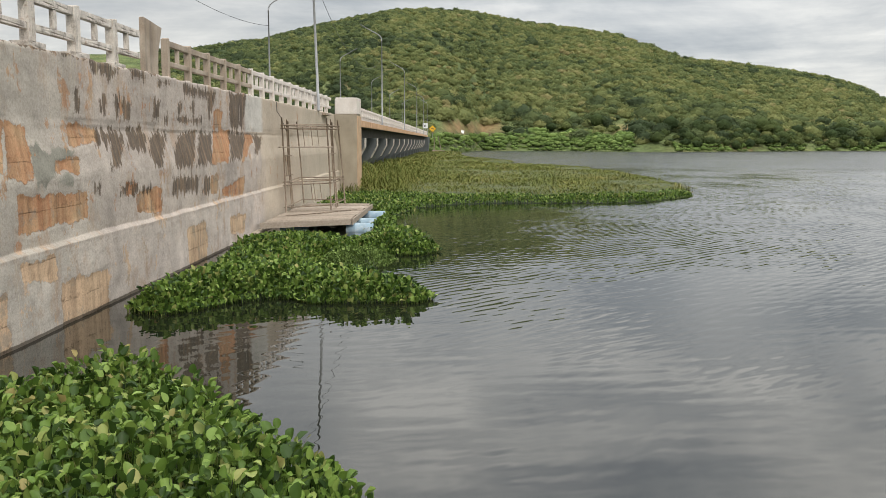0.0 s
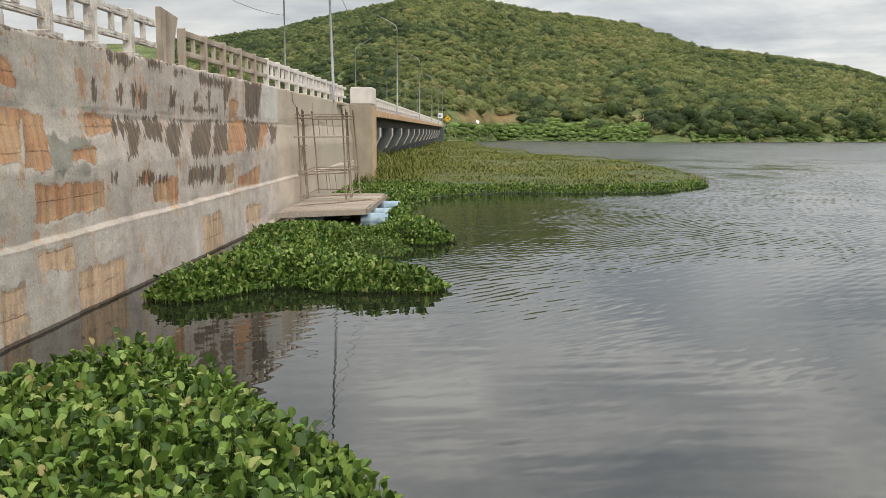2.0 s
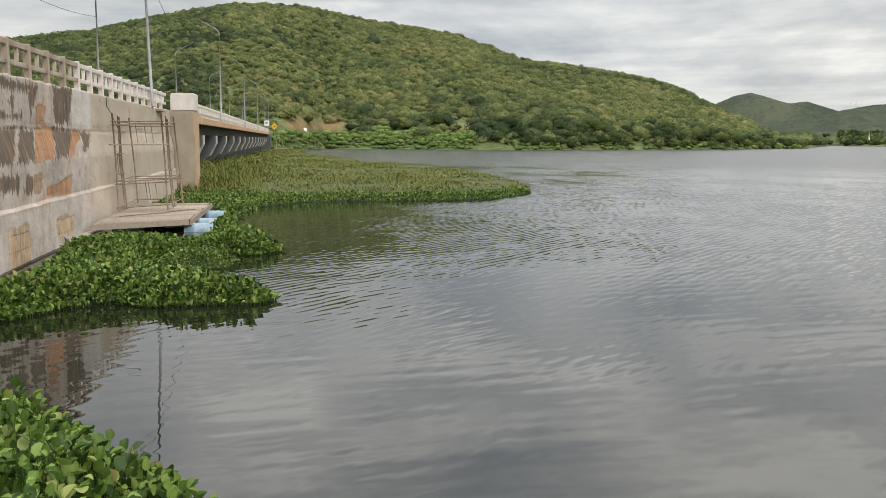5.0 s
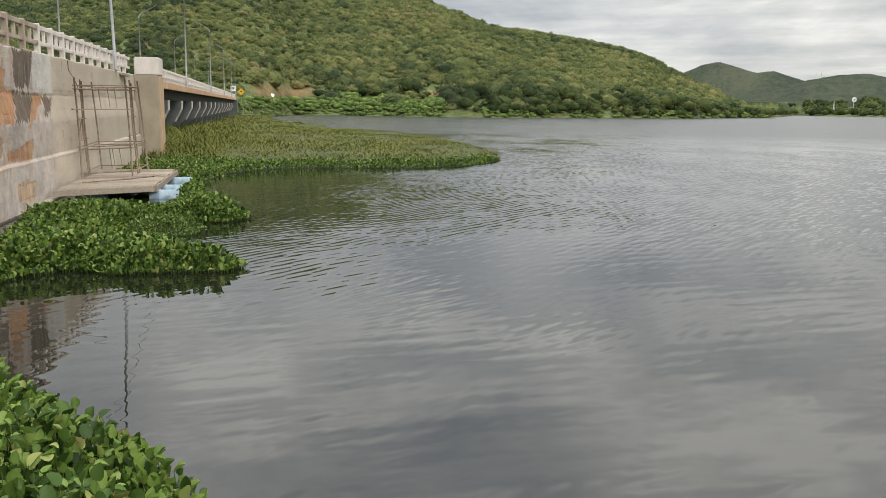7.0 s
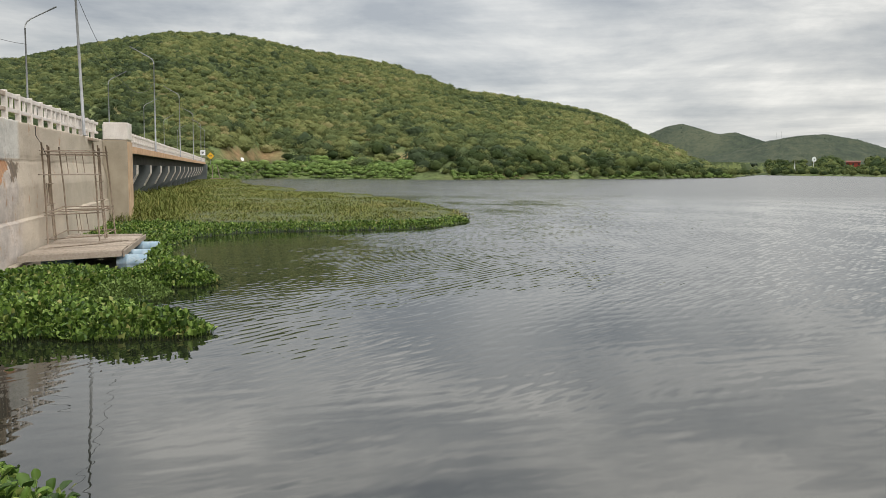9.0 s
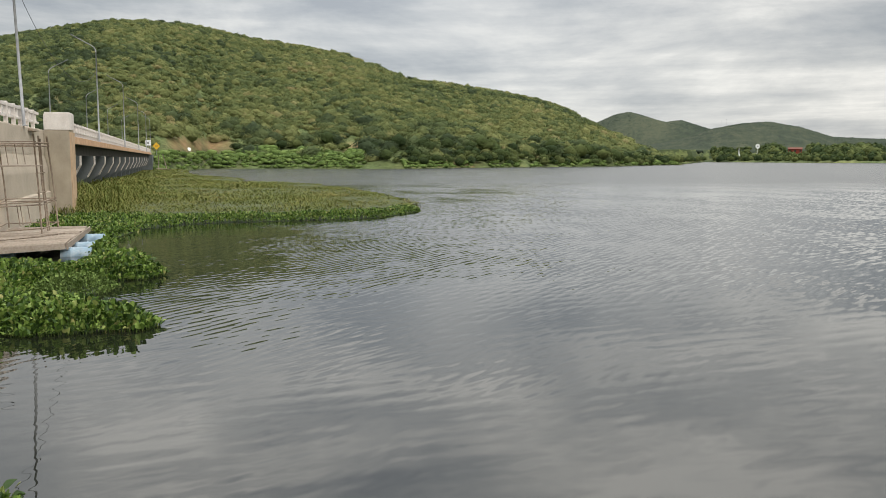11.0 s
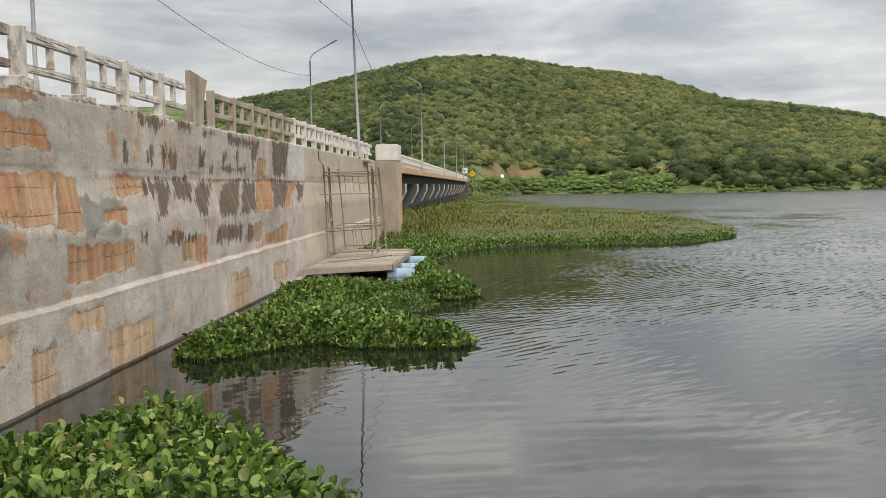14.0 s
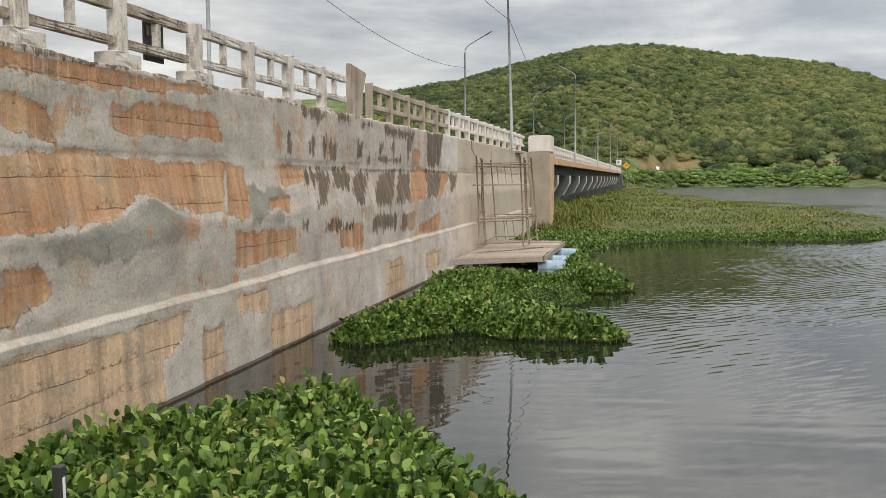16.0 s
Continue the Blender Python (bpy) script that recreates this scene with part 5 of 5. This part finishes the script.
SIDE_MAT = [(-3.0, 30.2), (-2.3, 29.4), (-2.0, 31.0), (-2.2, 33.5), (-2.4, 36.2), (-2.9, 36.4), (-2.75, 33.0)]
hyacinth_mat("water_hyacinth", NEAR_MAT, 9000, 0.100, 0.60, 3, "dense floating water hyacinth with broad glossy green leaves", 0.3, 300, (-1.5, 5.5))
hyacinth_mat("water_hyacinth", MID_MAT, 20000, 0.096, 0.52, 5, "floating water hyacinth thicket beside the wall", 0.28, 0, (0, 0), M_HYAC, 0.70)
hyacinth_mat("water_hyacinth", FAR_MAT, 13000, 0.105, 0.42, 7, "low water hyacinth rim of the reed bed", 0.6)
hyacinth_mat("water_hyacinth", SIDE_MAT, 600, 0.13, 0.5, 9, "narrow strip of water hyacinth beside the blue drums", 0.2)

LOW_MAT = [(-3.4, 20.6), (-2.4, 20.6), (-1.7, 21.4), (-1.35, 22.6), (-1.8, 23.6), (-3.3, 23.0)]
hyacinth_mat("floating_creeper", LOW_MAT, 2600, 0.055, 0.40, 13, "low patch of yellow-green creeping water plants", 0.3, 0, (0, 0), M_CREEPER)
STRAYS = [(-1.45, 8.05), (-1.0, 7.75), (-0.62, 7.1), (-0.38, 6.3), (-0.40, 5.4), (-0.75, 5.4), (-0.8, 6.6), (-1.3, 7.6)]
hyacinth_mat("water_hyacinth", STRAYS, 170, 0.10, 0.85, 19, "straggling long-stalked water hyacinth at the thicket edge", 0.1)
WALL_WEEDS = [(-6.46, 6.2), (-6.46, 9.6), (-6.1, 9.2), (-6.0, 6.6)]
hyacinth_mat("water_hyacinth", WALL_WEEDS, 60, 0.11, 1.0, 15, "stray long-stalked water hyacinth leaves at the wall foot", 0.1)

# reed bed: bent blades in tufts
REEDS = [(-14, 49), (-5.4, 50), (-4.6, 48.5), (-3.0, 46.8), (0.0, 45.4), (6.5, 45.4), (10.6, 47.0), (13.6, 51.0), (15.2, 57.0), (16.0, 66.0), (16.0, 80.0), (14.8, 98.0), (12.5, 110.0), (5.5, 113.0), (5.0, 120.0),
         (8.8, 125.0), (8.6, 134.0), (4.0, 150.0), (1.5, 190.0), (2.0, 240.0), (-14, 240)]


def reed_field(n, rng):
    xy, deep = scatter(REEDS, n * 3, rng, 0.0, 1.6, 17)
    keep = rng.uniform(0, 1, len(xy)) < np.clip((52.0 / xy[:, 1]) ** 1.15, 0.1, 1)
    xy, deep = xy[keep][:n], deep[keep][:n]
    n = len(xy)
    far = np.clip(xy[:, 1] / 50.0, 1, 3.2)
    h = rng.uniform(0.15, 0.60, n) * (1 + (1.2 + 1.3 * smoothstep(85, 60, xy[:, 1])) * smoothstep(-1.5, -5.0, xy[:, 0]) * smoothstep(150, 90, xy[:, 1])) * (0.5 + 0.5 * smoothstep(0, 2.5, deep)) * (0.75 + 0.8 * fbm(xy[:, 0] / 4, xy[:, 1] / 4, 8))
    w = rng.uniform(0.008, 0.020, n) * far
    a = rng.uniform(0, 2 * np.pi, n)
    bend = rng.uniform(0.3, 1.3, n) * np.minimum(h, 0.45)
    h0 = h * rng.uniform(0.0, 0.85, n)
    h = np.minimum(h, h0 + 0.40)
    d = np.stack([np.cos(a), np.sin(a), 0 * a], -1)
    s = np.stack([-np.sin(a), np.cos(a), 0 * a], -1) * w[:, None]
    foot = np.stack([xy[:, 0], xy[:, 1], 0.05 + h0], -1)
    mid = foot + d * (bend * 0.5)[:, None] + np.stack([0 * h, 0 * h, (h - h0) * 0.7], -1)
    tip = foot + d * bend[:, None] + np.stack([0 * h, 0 * h, h - h0], -1)
    V = np.stack([foot - s, foot + s, mid + s * 1.1, mid - s * 1.1, tip], 1)
    tri = np.array([(0, 1, 2), (0, 2, 3), (3, 2, 4)])
    return V, tri


rng = np.random.default_rng(23)
V, tri = reed_field(150000, rng)
faces = (tri[None] + (np.arange(len(V)) * 5)[:, None, None]).reshape(-1, 3)
reeds = new("reed_bed")
blades = link_mesh("blades", array_mesh("blades", V.reshape(-1, 3), faces, False), M_GRASS, reeds)
blades["kind"] = "stuff"
gx, gy = np.meshgrid(np.linspace(-15, 18, 80), np.linspace(44, 242, 260), indexing="ij")
dd = -edge_distance(gx, gy, REEDS) + 1.6 * fbm(gx * 1.3, gy * 1.3, 17)
gz = np.clip(-0.1 + 0.3 * dd, -0.4, 0.30) + 0.10 * fbm(gx * 1.5, gy * 1.5, 4)
k = Mat("reed_floor", 0.9)
k.color(k.ramp(k.noise(1.2, 6, 0.65), [(0.3, (0.040, 0.054, 0.018)), (0.55, (0.075, 0.09, 0.028)), (0.75, (0.12, 0.115, 0.04))])).bump(k.noise(5, 5, 0.7), 1.0, 0.2)
link_mesh("mat_floor", array_mesh("mat_floor", np.stack([gx, gy, gz], -1).reshape(-1, 3), grid_faces(80, 260), True), k.m, reeds, "matted green floor of the reeds")
tagged(reeds, "yellow-green bed of marsh grass with ochre seed heads", "reeds", "", "stuff")


# ---- woods on the hill ----
def crowns(places, radius, squash, leaves, rng, leaf=0.34):
    """Tree crowns: uneven shells of leaf clumps, as quads, over a core. Places are the crowns' centres."""
    n = len(places)
    u = rng.normal(size=(n, leaves, 3))
    u /= np.linalg.norm(u, axis=2)[:, :, None]
    u[:, :, 2] = np.abs(u[:, :, 2]) * 1.1 - 0.22
    lobes = rng.normal(size=(n, 7, 3))
    lobes[:, :, 2] = np.abs(lobes[:, :, 2])
    lobes /= np.linalg.norm(lobes, axis=2)[:, :, None]
    lob = np.clip(np.max(np.einsum("nli,nki->nlk", u, lobes), axis=2), 0, 1)
    rr = radius[:, None] * (0.60 + 0.38 * lob ** 2.5) * rng.uniform(0.76, 1.20, (n, leaves))
    cen = places[:, None, :] + u * rr[:, :, None] * np.stack([np.ones(n), np.ones(n), squash], -1)[:, None, :]
    nor = u + rng.normal(scale=0.30, size=u.shape)
    nor[:, :, 2] += 0.25
    nor /= np.linalg.norm(nor, axis=2)[:, :, None]
    ref = rng.normal(size=u.shape)
    e1 = np.cross(nor, ref)
    e1 /= np.linalg.norm(e1, axis=2)[:, :, None]
    e2 = np.cross(nor, e1)
    ls = (leaf * (0.55 + 0.45 * radius[:, None] / 2.5) * rng.uniform(0.55, 1.3, (n, leaves)))[:, :, None]
    cen, e1, e2 = cen.reshape(-1, 3), (e1 * ls).reshape(-1, 3), (e2 * ls).reshape(-1, 3)
    bulge = (nor * ls * 0.22).reshape(-1, 3)
    V = np.stack([cen - e1 - bulge, cen - e2 * 0.8 + bulge * 0.4, cen + e1 - bulge, cen + e2 * 0.8 + bulge * 0.4], 1)
    return V.reshape(-1, 3), lobes


def cores(places, radius, squash, rng, fine=1, lobes=None, fill=0.45, swell=0.22):
    """Rounded, lobed middles of crowns, which close the gaps between the leaf clumps."""
    bm = bmesh.new()
    bmesh.ops.create_icosphere(bm, subdivisions=fine, radius=1.0)
    bm.verts.ensure_lookup_table()
    tv = np.array([v.co[:] for v in bm.verts])
    tf = np.array([[v.index for v in f.verts] for f in bm.faces])
    bm.free()
    n = len(places)
    if lobes is None:
        lobes = rng.normal(size=(n, 4, 3))
        lobes /= np.linalg.norm(lobes, axis=2)[:, :, None]
    lob = np.clip(np.max(np.einsum("vi,nki->nvk", tv, lobes), axis=2), 0, 1)
    rr = radius[:, None] * (fill + swell * lob ** 2) * rng.uniform(0.82, 1.10, (n, len(tv)))
    V = places[:, None, :] + tv[None] * rr[:, :, None] * np.stack([np.ones(n), np.ones(n), squash], -1)[:, None, :]
    F = tf[None] + (np.arange(n) * len(tv))[:, None, None]
    return V.reshape(-1, 3), F.reshape(-1, 3)


def foliage_mesh(name, places, radius, squash, leaves, rng, leaf, tone=None):
    """Leaf clumps and crown middles as one mesh; each crown has a tone of its own."""
    V, lobes = crowns(places, radius, squash, leaves, rng, leaf)
    q = quads(len(V) // 4)
    cv, cf = cores(places, radius, squash, rng, 1, lobes, 0.54, 0.27)
    tris = np.concatenate([q[:, [0, 1, 2]], q[:, [0, 2, 3]], cf + len(V)])
    me = array_mesh(name, np.concatenate([V, cv]), tris, True)
    if tone is None:
        tone = rng.uniform(0, 1, len(places))
    per = np.concatenate([np.repeat(tone, leaves * 4), np.repeat(tone, len(cv) // len(places))])
    me.attributes.new("tone", "FLOAT", "POINT").data.foreach_set("value", per.astype(np.float32))
    return me


def quads(n):
    return np.arange(n * 4).reshape(-1, 4)


def polar_places(step, rng, keep):
    gx, gy = np.meshgrid(np.arange(-330, 520, step), np.arange(150, 900, step), indexing="ij")
    x = (gx + rng.uniform(-0.5, 0.5, gx.shape) * step).ravel()
    y = (gy + rng.uniform(-0.5, 0.5, gx.shape) * step).ravel()
    a, r = np.degrees(np.arctan2(-x, y)), np.hypot(x, y)
    ok = keep(a, r)
    return x[ok], y[ok], a[ok], r[ok]


rng = np.random.default_rng(31)


def on_hill(a, r):
    rr, hr = ridge_at(a)
    s = shore_at(a)
    earthy = ((np.abs(a + 1.4) < 2.2) & (r < s + 25)) | ((np.abs(a + 10.9) < 0.7) & (r < s + 30))
    return (a > -33) & (a < 19) & (r > s + 12 + 6 * np.sin(a * 1.7)) & (r < rr + 7) & ~earthy & ~((a > 0.3) & (r < 246))


# tall spreading trees, mostly towards the shore and in the hollows, over smaller growth
xb, yb, ab, rb = polar_places(8.4, rng, lambda a, r: on_hill(a, r) & (fbm(a * 0.9, r / 40, 15, 3) > -0.16 + 0.22 * smoothstep(15, 90, r - shore_at(a))))
xs, ys_, as_, rs = polar_places(3.55, rng, on_hill)
big_r = rng.uniform(2.5, 4.2, len(xb)) * (0.95 + 0.65 * smoothstep(90, 5, rb - shore_at(ab)))
small_r = (1.55 + 2.1 * rng.uniform(0, 1, len(xs)) ** 2.2) * (1.0 + 0.6 * fbm(xs / 25, ys_ / 25, 6, 3))
x, y, a, r = np.concatenate([xb, xs]), np.concatenate([yb, ys_]), np.concatenate([ab, as_]), np.concatenate([rb, rs])
rad_t = np.concatenate([big_r, small_r]) * np.clip((a + 33.6) / 4.0, 0.4, 1.0)
n = len(x)
hz = ground_z(a, r)
squash = rng.uniform(0.52, 0.92, n)
places = np.stack([x, y, hz + rad_t * 0.12 + rng.uniform(-0.3, 0.4, n)], -1)
tone = np.clip(rng.normal(0.48, 0.20, n) + 0.45 * fbm(x / 16, y / 16, 21, 3) - 0.24 * smoothstep(1.5, 7.0, a) - 0.34 * (np.arange(n) < len(xb)) * smoothstep(110, 10, r - shore_at(a)), 0, 1)
woods = new("hill_woods")
close = r < 340
for name, pick, leaves, leaf in (("canopy", close, 210, 0.30), ("upper_canopy", ~close, 70, 0.44)):
    ob = link_mesh(name, foliage_mesh(name, places[pick], rad_t[pick], squash[pick], leaves, rng, leaf, tone[pick]), M_WOODS, woods)
    ob["kind"] = "stuff"
tagged(woods, "dense green dry-forest woods covering the hill", "woods", "", "stuff")


def on_shore(a, r):
    s = shore_at(a)
    return (a > -33) & (a < -1.5) & (r > s + 0.3) & (r < s + 15 + 6 * np.sin(a * 1.7)) & (vnoise(a * 1.4, r * 0 + 2, 4) > np.where(a < -14, 0.12, 0.4)) & ((a < -12.5) | (r > s + 15))


x, y, a, r = polar_places(3.4, rng, on_shore)
rad_t = rng.uniform(1.1, 2.8, len(x))
x2, y2, a2, r2 = polar_places(8.0, rng, lambda a, r: (a > -31.8) & (a < -7) & (r > shore_at(a) + 5) & (r < shore_at(a) + 26) & ~((np.abs(a + 17.6) < 1.2) & (r < shore_at(a) + 12)) & ((a < -12.5) | (r > shore_at(a) + 17)))
x, y, a, r = np.concatenate([x, x2]), np.concatenate([y, y2]), np.concatenate([a, a2]), np.concatenate([r, r2])
rad_t = np.concatenate([rad_t, rng.uniform(2.6, 4.6, len(x2)) * np.clip((a2 + 33.2) / 4, 0.4, 1)])
n = len(x)
FM = foliage_mesh("foliage", np.stack([x, y, ground_z(a, r) + rad_t * 0.55], -1), rad_t, rng.uniform(0.65, 1.0, n), 230, rng, 0.22)
bushes = new("shore_bushes")
ob = link_mesh("foliage", FM, M_SHORE, bushes)
ob["kind"] = "stuff"
tagged(bushes, "dark green bushes along the lake shore", "bushes", "", "stuff")


def on_creeper(a, r):
    s = shore_at(a)
    deep = np.where(a > -3.4, 10.5, np.where(a > -11.5, 15 + 3 * np.sin(a * 2.1), 5.0))
    return (a > -31.5) & (a < 1.45) & (r > s - 1) & (r < s + deep) & (vnoise(a * 1.1 + 5, r / 9, 14) > np.where(a > -11.5, 0.0, 0.35))


x, y, a, r = polar_places(1.6, rng, on_creeper)
n = len(x)
rad_t = rng.uniform(0.9, 1.9, n) * (1.0 + 0.5 * smoothstep(3, 10, r - shore_at(a)) * (a > -11.5))
FM = foliage_mesh("foliage", np.stack([x, y, ground_z(a, r) + 0.25 * rad_t], -1), rad_t, rng.uniform(0.40, 0.7, n), 70, rng, 0.20)
creeper = new("creeper_bank")
ob = link_mesh("foliage", FM, M_CREEPER, creeper)
ob["kind"] = "stuff"
tagged(creeper, "bright green creeper covering the shore bank", "creeper", "", "stuff")


def on_far(a, r):
    s = shore_at(a)
    low = (r < s + 60) & (vnoise(a * 2.2, r / 24, 24) > 0.12)
    house_gap = (np.abs(a + 38.3) < 0.75) & (r > s + 50)
    tall = (a < -36.6) & (r > s + 60) & (r < s + 190) & (vnoise(a * 1.6, r / 30, 44) > 0.25) & ~house_gap
    loose = (r > s + 60) & (r < s + 260) & (vnoise(a * 5.0, r / 11, 34) > 0.72) & ~house_gap
    return (a > -46) & (a < -33.5) & (r > s + 0.5) & (low | tall | loose)


x, y, a, r = polar_places(6.0, rng, on_far)
n = len(x)
tall = (a < -36.6) & (r > shore_at(a) + 60)
rad_t = np.where(tall, rng.uniform(3.6, 6.0, n), rng.uniform(2.2, 3.9, n))
FM = foliage_mesh("foliage", np.stack([x, y, ground_z(a, r) + rad_t * 0.28], -1), rad_t, rng.uniform(0.8, 1.15, n), 45, rng, 0.6)
farw = new("far_shore_trees")
ob = link_mesh("foliage", FM, M_SHORE, farw)
ob["kind"] = "stuff"
tagged(farw, "dark trees and scrub on the far lake shore", "trees", "", "stuff")


# scrub on the slopes further back
m = 13000
a = rng.uniform(-46, -26.0, m)
r = np.sqrt(rng.uniform(760.0 ** 2, 2450.0 ** 2, m))
ok = vnoise(a * 3.0, r / 60, 54) > 0.12
a, r = a[ok], r[ok]
x, y = -np.sin(np.radians(a)) * r, np.cos(np.radians(a)) * r
rad_t = rng.uniform(2.6, 4.6, len(x)) * np.clip(r / 1100, 0.9, 1.7)
cv, cf = cores(np.stack([x, y, ground_z(a, r) - rad_t * 0.40], -1), rad_t, rng.uniform(0.7, 1.0, len(x)), rng, 1)
scrub_ob = new("far_scrub")
ob = link_mesh("foliage", array_mesh("foliage", cv, cf, True), M_FARSCRUB, scrub_ob)
ob["kind"] = "stuff"
tagged(scrub_ob, "dark scrub dotted over the distant hills", "scrub", "", "stuff")


def polar(a, r, z=None):
    xx, yy = -math.sin(radians(a)) * r, math.cos(radians(a)) * r
    return xx, yy, float(ground_z(np.array([a]), np.array([r]))[0]) if z is None else z


# far shore: red house, wind pump, tower
house = new("red_house")
hx, hy, hz0 = polar(-38.25, 690)
house.matrix_basis = pose(hx, hy, hz0 + 0.6, 0, 0, -38)
part("wall", box(-4.6, 4.6, -3, 3, -2, 2.9, 0.02), M_REDWALL, house)
part("roof", prism([(-3.6, 2.8), (3.6, 2.8), (0, 3.9)], "x", -5.0, 5.0), M_ROOF, house)
for xx in (-3.5, 0.0, 3.5):
    part("window", box(xx - 0.6, xx + 0.6, -3.05, -2.98, 0.8, 2.0, 0), M_DARK, house)
tagged(house, "small red house with clay roof on the far shore", "house")
pump = new("wind_pump")
pump.location = polar(-36.1, 668)
part("tower", tube([(0, 0, -1), (0, 0, 7.0)], [0.5, 0.22], 6), M_SIGNW, pump)
bm = bmesh.new()
tube([(0, -0.5, 8.0), (0, -0.3, 8.0)], 1.75, 20, bm)
wheel = part("wheel", bm, M_SIGNW, pump, "pale round wheel")
part("hub", tube([(0, -0.6, 8.0), (0, -0.51, 8.0)], 0.55, 12), M_LAMP, wheel, "grey hub")
tagged(pump, "pale wind pump with a round wheel on the far shore", "wind pump")
tower = new("white_tower")
tower.location = polar(-35.05, 668)
part("mast", tube([(0, 0, -1), (0, 0, 7.6)], [0.65, 0.3], 6), M_SIGNW, tower)
tagged(tower, "slender white tower on the far shore", "tower")
for a in (-33.95, -34.25):
    tx, ty, tz = polar(a, 1450)
    ob = part("radio_mast", tube([(0, 0, -3), (0, 0, 12)], [0.2, 0.1], 5), M_STEEL)
    ob.location = (tx, ty, tz)
    tagged(ob, "thin grey radio mast on the far hill", "mast", "radio masts")

# bridge end: road signs and a leaning white panel
for a, rdist, sign_z, mat_s, lab, turn in ((1.32, 238, 6.3, M_SIGNY, "yellow diamond road sign at the bridge end", 45), (1.79, 232, 7.0, M_SIGNW, "white square road sign at the bridge end", 0)):
    ob = new("road_sign")
    ob.location = polar(a, rdist, 0)
    part("post", tube([(0, 0, 1), (0, 0, sign_z + 0.4)], 0.07, 6), M_STEEL, ob)
    bm = box(-0.65, 0.65, -0.12, -0.08, -0.65, 0.65, 0)
    bmesh.ops.rotate(bm, verts=bm.verts, cent=(0, 0, 0), matrix=Matrix.Rotation(radians(turn), 3, "Y"))
    pl = part("plate", bm, mat_s, ob)
    pl.location = (0, 0, sign_z)
    marks = [(-0.3, 0.3, 0.12, 0.24), (-0.3, 0.3, -0.06, 0.06), (-0.3, 0.15, -0.24, -0.12)] if turn == 0 else [(-0.34, 0.1, -0.07, 0.07), (0.1, 0.2, -0.2, 0.2), (0.2, 0.3, -0.1, 0.1)]
    for u0, u1, v0, v1 in marks:
        part("mark", box(u0, u1, -0.13, -0.122, v0, v1, 0), M_DARK, pl, "dark painted mark")
    tagged(ob, lab, "road sign")
ob = part("leaning_panel", box(-0.5, 0.5, -0.06, 0.06, 0, 1.0, 0.01), M_SIGNW)
ob.matrix_basis = pose(*polar(-0.58, 268.5), -25, 20, 10)
tagged(ob, "white panel leaning on the red earth bank", "panel")
frame_w = new("wooden_frame")
frame_w.location = polar(1.02, 226, 0)
part("leg", tube([(-0.9, 0, -0.5), (-0.7, 0, 4.0)], 0.12, 5), M_PLANK, frame_w)
part("leg", tube([(1.3, 0, -0.5), (0.2, 0, 4.2)], 0.12, 5), M_PLANK, frame_w)
part("beam", tube([(-1.4, 0, 0.6), (2.0, 0, 0.5)], 0.14, 5), M_PLANK, frame_w)
tagged(frame_w, "rough wooden frame beside the bridge abutment", "frame")
